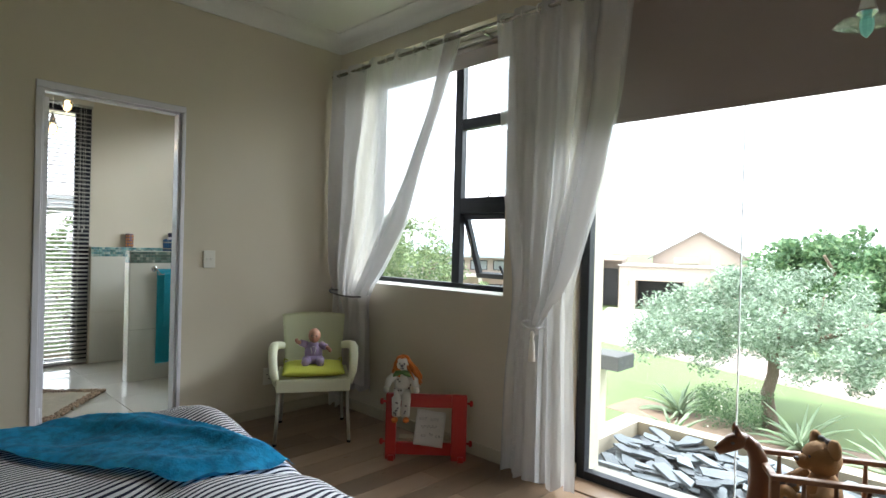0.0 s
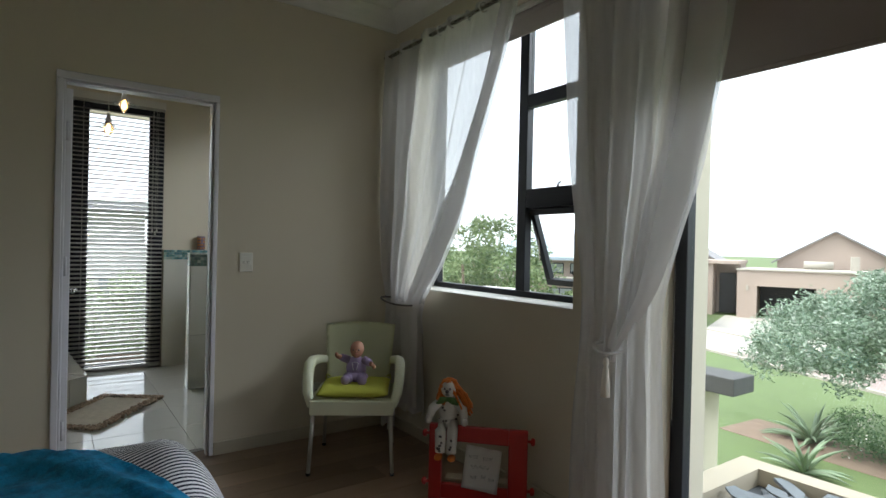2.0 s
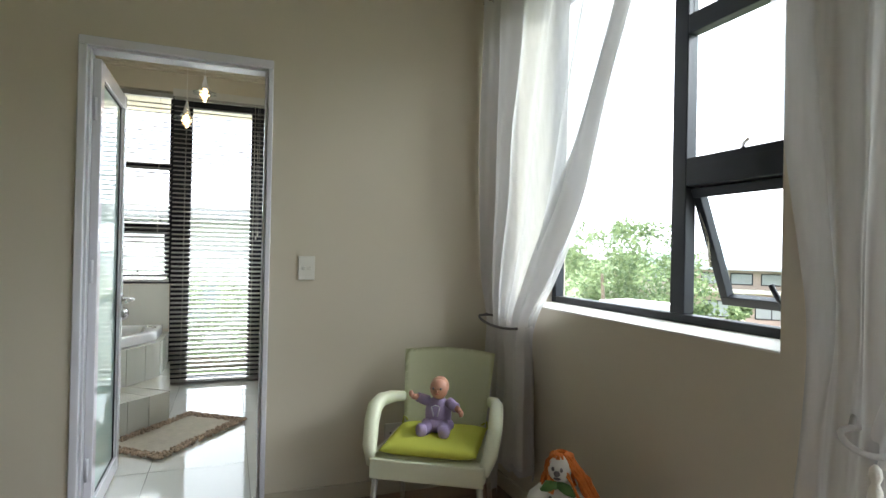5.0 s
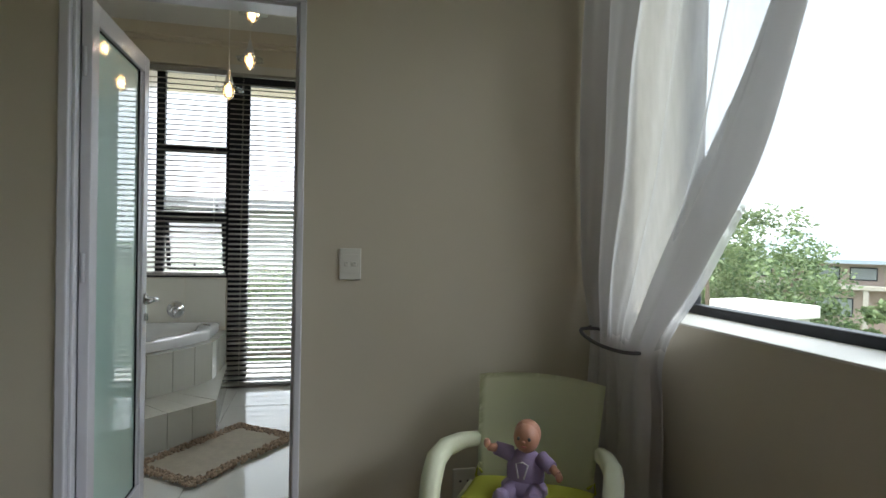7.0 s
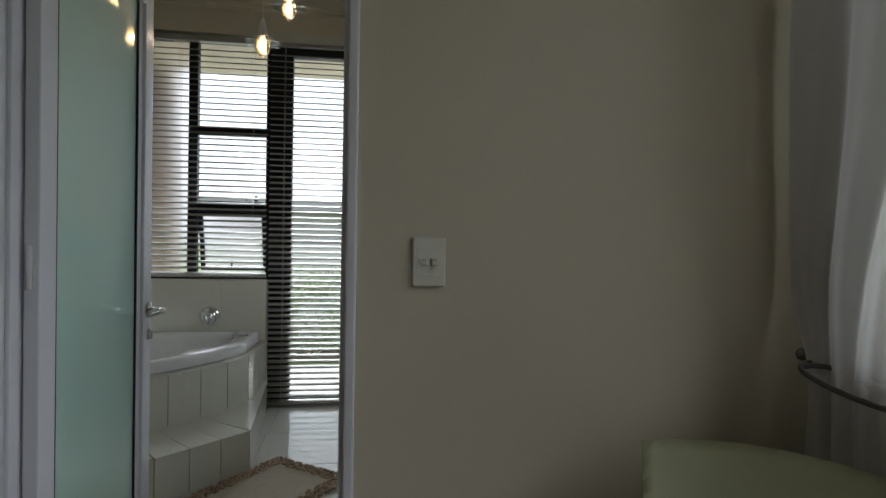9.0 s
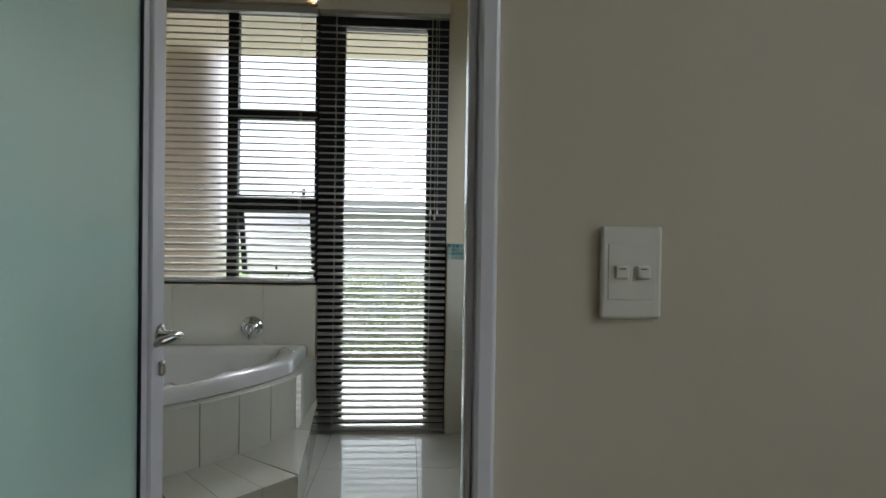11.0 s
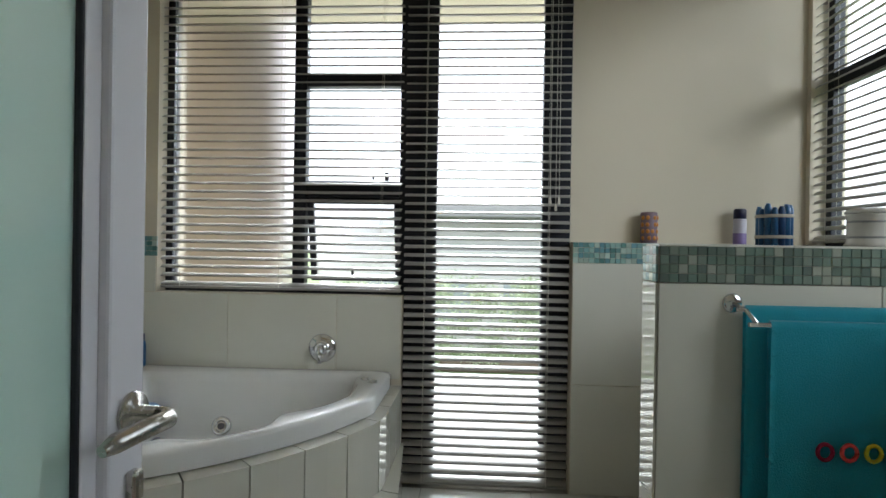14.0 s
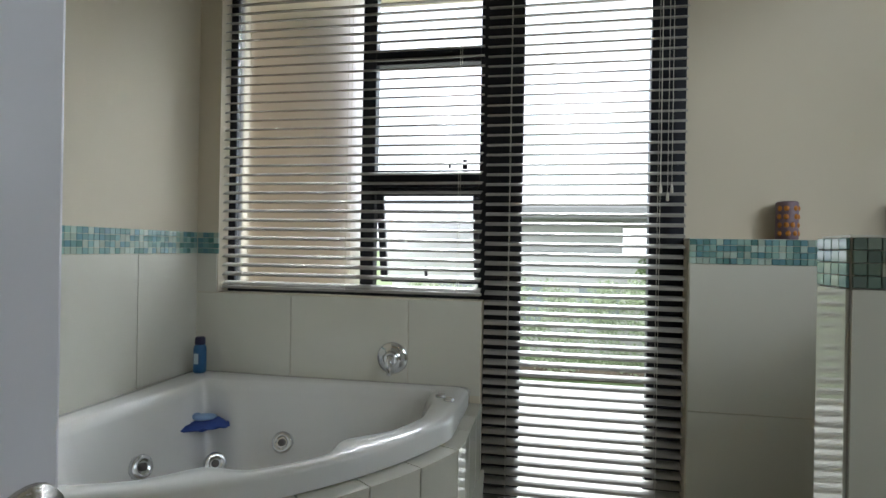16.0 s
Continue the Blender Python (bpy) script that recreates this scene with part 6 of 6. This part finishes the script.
# wash basin on a white vanity unit
vanity = thing("vanity_unit", "white vanity cabinet below the wash basin", "cabinet", (-3.915, 2.5, 0))
part("body", rbox(-0.26, 0.26, -0.285, 0.311, 0.08, 0.70, 0.004), ACRYL, vanity)
part("plinth", rbox(-0.24, 0.24, -0.25, 0.311, 0.0, 0.081, 0.002), ACRYL, vanity)
for s in (-1, 1):
    dr = part("cabinet_door", rbox(min(s * 0.002, s * 0.256), max(s * 0.002, s * 0.256), -0.302, -0.286, 0.085, 0.69, 0.003), ACRYL, vanity)
    part("handle", tube(bmesh.new(), [(s * 0.03, -0.301, 0.50), (s * 0.03, -0.322, 0.51), (s * 0.03, -0.322, 0.61), (s * 0.03, -0.301, 0.62)], 0.005, 8), CHROME, dr)
basin = thing("wash_basin", "white ceramic wash basin on the vanity unit", "basin", (-3.915, 2.5, 0))
bm = bmesh.new()
rows = []
for hx, y0, z, e in ((0.255, -0.272, 0.701, 8), (0.268, -0.285, 0.715, 7), (0.284, -0.300, 0.76, 6), (0.286, -0.302, 0.79, 6), (0.280, -0.297, 0.796, 6), (0.235, -0.24, 0.796, 4), (0.215, -0.215, 0.77, 3), (0.13, -0.12, 0.722, 2.5)):
    yc, hy = (y0 + 0.311) / 2 if z < 0.796 or hx > 0.27 else 0.0, (0.311 - y0) / 2 if z < 0.796 or hx > 0.27 else -y0 * 0.85
    if hx < 0.24:
        yc, hy = -0.03, hx * 0.85
    rows.append([bm.verts.new((hx * math.copysign(abs(math.cos(a)) ** (2 / e), math.cos(a)), yc + hy * math.copysign(abs(math.sin(a)) ** (2 / e), math.sin(a)), z)) for a in [k * math.tau / 48 for k in range(48)]])
ring_faces(bm, rows)
part("bowl", bm, CER, basin)
tp = part("tap", tube(bmesh.new(), [(0, 0.22, 0.794), (0, 0.22, 0.87), (0, 0.19, 0.90), (0, 0.10, 0.89)], [0.02, 0.018, 0.014, 0.011], 12), CHROME, basin, "chrome basin tap")
part("lever", tube(bmesh.new(), [(0, 0.22, 0.88), (0, 0.23, 0.92), (0, 0.17, 0.935)], 0.006, 8), CHROME, tp)

# ---- floor planks and tiles ----
bm = bmesh.new()
PW, PL = 0.16, 1.2
box(bm, 0.0006, PW - 0.0006, 0.0006, PL - 0.0006, -0.011, 0.0)
me = mesh_of("plank", bev(bm, 0.0008, 1), WOOD)
x = WX - 0.128
while x < EX:
    y = SY - random.uniform(0, 1.1)
    while y < NY:
        y0, y1, w = max(y, SY), min(y + PL, NY), min(PW, EX - x)
        if x < WX - 0.005:
            y0, y1 = max(y0, D0 - 0.03), min(y1, D1 + 0.02)
        if y1 - y0 > 0.01:
            ob = new("plank", me)
            ob.parent = floor
            ob.matrix_basis = Matrix.Translation((x, y0, 0)) @ Matrix.Diagonal((w / PW, (y1 - y0) / PL, 1, 1))
        y += PL
    x += PW if x > WX - 0.005 else 0.128
bm = bmesh.new()
box(bm, -1.10, 2.5, NY + 0.018, 2.968, -0.011, 0.001)
part("sill_board", bev(bm, 0.001, 1), WOOD, floor)
part("threshold", rbox(WB - 0.012, WB + 0.03, D0, D1, -0.01, 0.004, 0.002), NICKEL, floor)


def tiles(parent, name, material, rects, proud=0.006, joint=0.003):
    """Flat tiles; each rect is (origin, u axis, v axis, outward) with full sizes in the axes."""
    cache = {}
    for o, u, v, n in rects:
        o, u, v, n = Vector(o), Vector(u), Vector(v), Vector(n)
        key = (round(u.length, 3), round(v.length, 3), name)
        if key not in cache:
            bm = bmesh.new()
            box(bm, joint / 2, u.length - joint / 2, joint / 2, v.length - joint / 2, 0.0005, proud)
            cache[key] = mesh_of(name, bev(bm, 0.0008, 1), material)
        m = Matrix((u.normalized(), v.normalized(), n)).transposed().to_4x4()
        ob = new(name, cache[key])
        ob.parent = parent
        ob.matrix_basis = Matrix.Translation(o) @ m


def ob_of(name):
    return bpy.data.objects[name]


ft = 0.505
rects = []
for i in range(6):
    for j in range(7):
        x0, y0 = BX + ft * i, BS + ft * j - 0.12
        x1, y1 = min(x0 + ft, WB - 0.003), min(y0 + ft, NB)
        y0 = max(y0, BS)
        if x1 - x0 > 0.02 and y1 - y0 > 0.02:
            rects.append(((x0, y0, -0.006), (x1 - x0, 0, 0), (0, y1 - y0, 0), (0, 0, 1)))
tiles(bath_floor, "floor_tile", FTILE, rects, 0.006, 0.003)

Z1, Z2, Z3 = 0.503, 1.060, 1.155
west = ob_of("wall_bathroom_west")
rects = []
for y0, y1 in ((1.744, 2.30), (2.30, NB)):
    rects += [((BX, y0, 0.001), (0, y1 - y0, 0), (0, 0, Z1 - 0.001), (1, 0, 0)), ((BX, y0, Z1), (0, y1 - y0, 0), (0, 0, Z2 - Z1), (1, 0, 0))]
for y0, y1 in ((BS, 0.13), (0.13, 0.654), (0.654, 0.958)):
    rects.append(((BX, y0, Z1), (0, y1 - y0, 0), (0, 0, 0.888 - Z1), (1, 0, 0)))
rects.append(((BX, BS, 0.888), (0, -0.228 - BS, 0), (0, 0, Z2 - 0.888), (1, 0, 0)))
tiles(west, "wall_tile", TILE, rects)
south = ob_of("wall_bathroom_south")
rects = []
for x0 in (BX, -5.45, -4.925, -4.40, -3.875):
    x1 = {BX: -5.45}.get(x0, min(x0 + 0.525, WB))
    rects += [((x1, BS, 0.001), (x0 - x1, 0, 0), (0, 0, Z1 - 0.001), (0, 1, 0)), ((x1, BS, Z1), (x0 - x1, 0, 0), (0, 0, Z2 - Z1), (0, 1, 0))]
tiles(south, "wall_tile", TILE, rects)
DX, DY, DZ = -3.345, 1.6235, 1.114
rects = []
bm = bmesh.new()
box(bm, DX, WB - 0.001, DY, NB, 0, DZ - 0.006)
ew = structure("wall_dado", bm, GROUT, "cream tiled dado with a mosaic border", "wall")
for y0, y1 in ((DY, 2.15), (2.15, 2.68), (2.68, NB)):
    rects += [((DX, y1, 0.001), (0, y0 - y1, 0), (0, 0, Z1 - 0.001), (-1, 0, 0)), ((DX, y1, Z1), (0, y0 - y1, 0), (0, 0, 1.009 - Z1), (-1, 0, 0))]
    rects.append(((DX, y0, DZ - 0.0065), (WB - 0.002 - DX, 0, 0), (0, y1 - y0, 0), (0, 0, 1)))
rects += [((DX, DY, 0.001), (WB - 0.012 - DX, 0, 0), (0, 0, Z1 - 0.001), (0, -1, 0)), ((DX, DY, Z1), (WB - 0.012 - DX, 0, 0), (0, 0, 1.009 - Z1), (0, -1, 0))]
tiles(ew, "wall_tile", TILE, rects)
hw = ob_of("wall_half")
rects = []
for y0, y1 in ((HY0, 2.372), (2.372, NB)):
    rects += [((HX1, y0, 0.001), (0, y1 - y0, 0), (0, 0, 0.451), (1, 0, 0)), ((HX1, y0, 0.452), (0, y1 - y0, 0), (0, 0, 0.584), (1, 0, 0))]
rects += [((HX0, HY0, 0.001), (HX1 - HX0, 0, 0), (0, 0, 0.451), (0, -1, 0)), ((HX0, HY0, 0.452), (HX1 - HX0, 0, 0), (0, 0, 0.584), (0, -1, 0))]
rects += [((HX0, y0, HT), (HX1 - HX0, 0, 0), (0, 0.355, 0), (0, 0, 1)) for y0 in (HY0, HY0 + 0.355, HY0 + 0.71)]
tiles(hw, "wall_tile", TILE, rects)


def mosaic(parent, o, u, n, length, rows, size, z0, material, piece=True):
    """A border of small glass tiles along u."""
    o, u, n = Vector(o), Vector(u), Vector(n)
    m = Matrix((u, Vector((0, 0, 1)), n)).transposed().to_4x4()
    cols = int(length / size)
    s = length / cols
    g = 0.0007
    if piece:
        bm = bmesh.new()
        box(bm, g, s - g, g, size - g, 0.0005, 0.0065)
        me = mesh_of("mosaic_tile", bev(bm, 0.001, 1), material)
        pieces("mosaic_tile", parent, me, [Matrix.Translation(o + u * s * i + Vector((0, 0, z0 + size * j))) @ m for i in range(cols) for j in range(rows)])
    else:
        bm = bmesh.new()
        for i in range(cols):
            for j in range(rows):
                box(bm, i * s + g, (i + 1) * s - g, j * size + g, (j + 1) * size - g, 0.0005, 0.0065, Matrix.Translation(o + Vector((0, 0, z0))) @ m)
        tagged(part("mosaic_border", bm, material, parent, "blue-green glass mosaic border"), kind="stuff")


tiles(west, "ledge_tile", TILE, [((BX - 0.085, y0, 1.15), (0.085, 0, 0), (0, 0.372, 0), (0, 0, 1)) for y0 in (1.744, 2.116, 2.488)])
mosaic(west, (BX, 1.744, 0), (0, 1, 0), (1, 0, 0), NB - 1.744, 4, 0.0237, Z2, MOSAICP)
mosaic(west, (BX, BS + 0.007, 0), (0, 1, 0), (1, 0, 0), -0.228 - BS, 4, 0.0237, Z2, MOSAICP)
mosaic(south, (WB - 0.01, BS, 0), (-1, 0, 0), (0, 1, 0), WB - BX - 0.017, 4, 0.0237, Z2, MOSAIC, False)
mosaic(ew, (DX, NB - 0.002, 0), (0, -1, 0), (-1, 0, 0), NB - DY - 0.004, 4, 0.0245, 1.010, MOSAIC, False)
mosaic(ew, (DX, DY, 0), (1, 0, 0), (0, -1, 0), WB - 0.012 - DX, 4, 0.0245, 1.010, MOSAICD)
mosaic(hw, (HX1, HY0 + 0.002, 0), (0, 1, 0), (1, 0, 0), NB - HY0 - 0.004, 4, 0.0247, 1.037, MOSAICD)
mosaic(hw, (HX0, HY0, 0), (1, 0, 0), (0, -1, 0), HX1 - HX0, 4, 0.0247, 1.037, MOSAICP)

# tiled surround and step of the bath
bm = bmesh.new()
RS, RC = 1.385, 1.29


def wedge(bm, pts, z0, z1):
    ring_faces(bm, [[bm.verts.new((BX + x, BS + y, z)) for x, y in pts] for z in (z0, z1)], smooth=False)


def skirt(r, a):
    """A point of the skirt's plan: a quarter round cut straight near both walls."""
    c, e = math.cos(a), math.sin(a)
    r = min(r, (RC + r - RS) / max(c, 1e-6), (RC + r - RS) / max(e, 1e-6))
    return (r * c, r * e)


arc = [skirt(RS, k * math.pi / 2 / 24) for k in range(25)]
wedge(bm, [(0.001, 0.001)] + arc[:], 0.0, 0.19)
inner = [skirt(RS - 0.14, k * math.pi / 2 / 24) for k in range(25)]
rings = [[bm.verts.new((BX + a[0], BS + a[1], z)) for a, z in ((p, 0.19), (p, 0.462), (q, 0.462), (q, 0.19))] for p, q in zip(arc, inner)]
ring_faces(bm, rings, smooth=False)
surround = structure("bath_surround", bm, GROUT, "curved cream tiled bath surround with a step", "bath surround")
STEP = [(0.002, 1.303), (1.07, 1.40), (1.40, 1.07), (1.303, 0.002)]
bm = bmesh.new()
ring_faces(bm, [[bm.verts.new((BX + x, BS + y, z)) for x, y in STEP + [(0.7, 0.7)]] for z in (0.0, 0.197)], smooth=False)
part("step_core", bm, GROUT, surround)
nt = 12
for k in range(nt):
    a0, a1 = k * math.pi / 2 / nt + 0.002, (k + 1) * math.pi / 2 / nt - 0.002
    for nm, r0, r1, z0, z1 in (("skirt_tile", RS, RS + 0.007, 0.205, 0.466), ("ledge_tile", RS - 0.10, RS + 0.009, 0.463, 0.474)):
        bm = bmesh.new()
        wedge(bm, [skirt(r, a) for r, a in ((r0, a0), (r1, a0), (r1, (a0 + a1) / 2), (r1, a1), (r0, a1), (r0, (a0 + a1) / 2))], z0, z1)
        part(nm, bm, TILE, surround)


def slab(pts, z0, z1, name, m):
    bm = bmesh.new()
    wedge(bm, pts, z0, z1)
    part(name, bm, m, surround)


A, B, C, D = (Vector(p) for p in STEP)
for p, q, n in ((A, B, 2), (B, C, 3), (C, D, 2)):
    out = Vector((-(q - p).y, (q - p).x)).normalized()
    for k in range(n):
        a, b = p.lerp(q, k / n + 0.003), p.lerp(q, (k + 1) / n - 0.003)
        slab([a, b, b + out * 0.007, a + out * 0.007], 0.001, 0.196, "step_riser_tile", TILE)
        t0, t1 = math.atan2(a.y, a.x), math.atan2(b.y, b.x)
        back = [Vector(skirt(RS + 0.006, lerp(t1, t0, j / 4))) for j in range(5)]
        if all((v - a).dot(out) < -0.004 for v in back):
            slab([a + out * 0.009, b + out * 0.009] + back, 0.197, 0.208, "step_tread_tile", TILE)
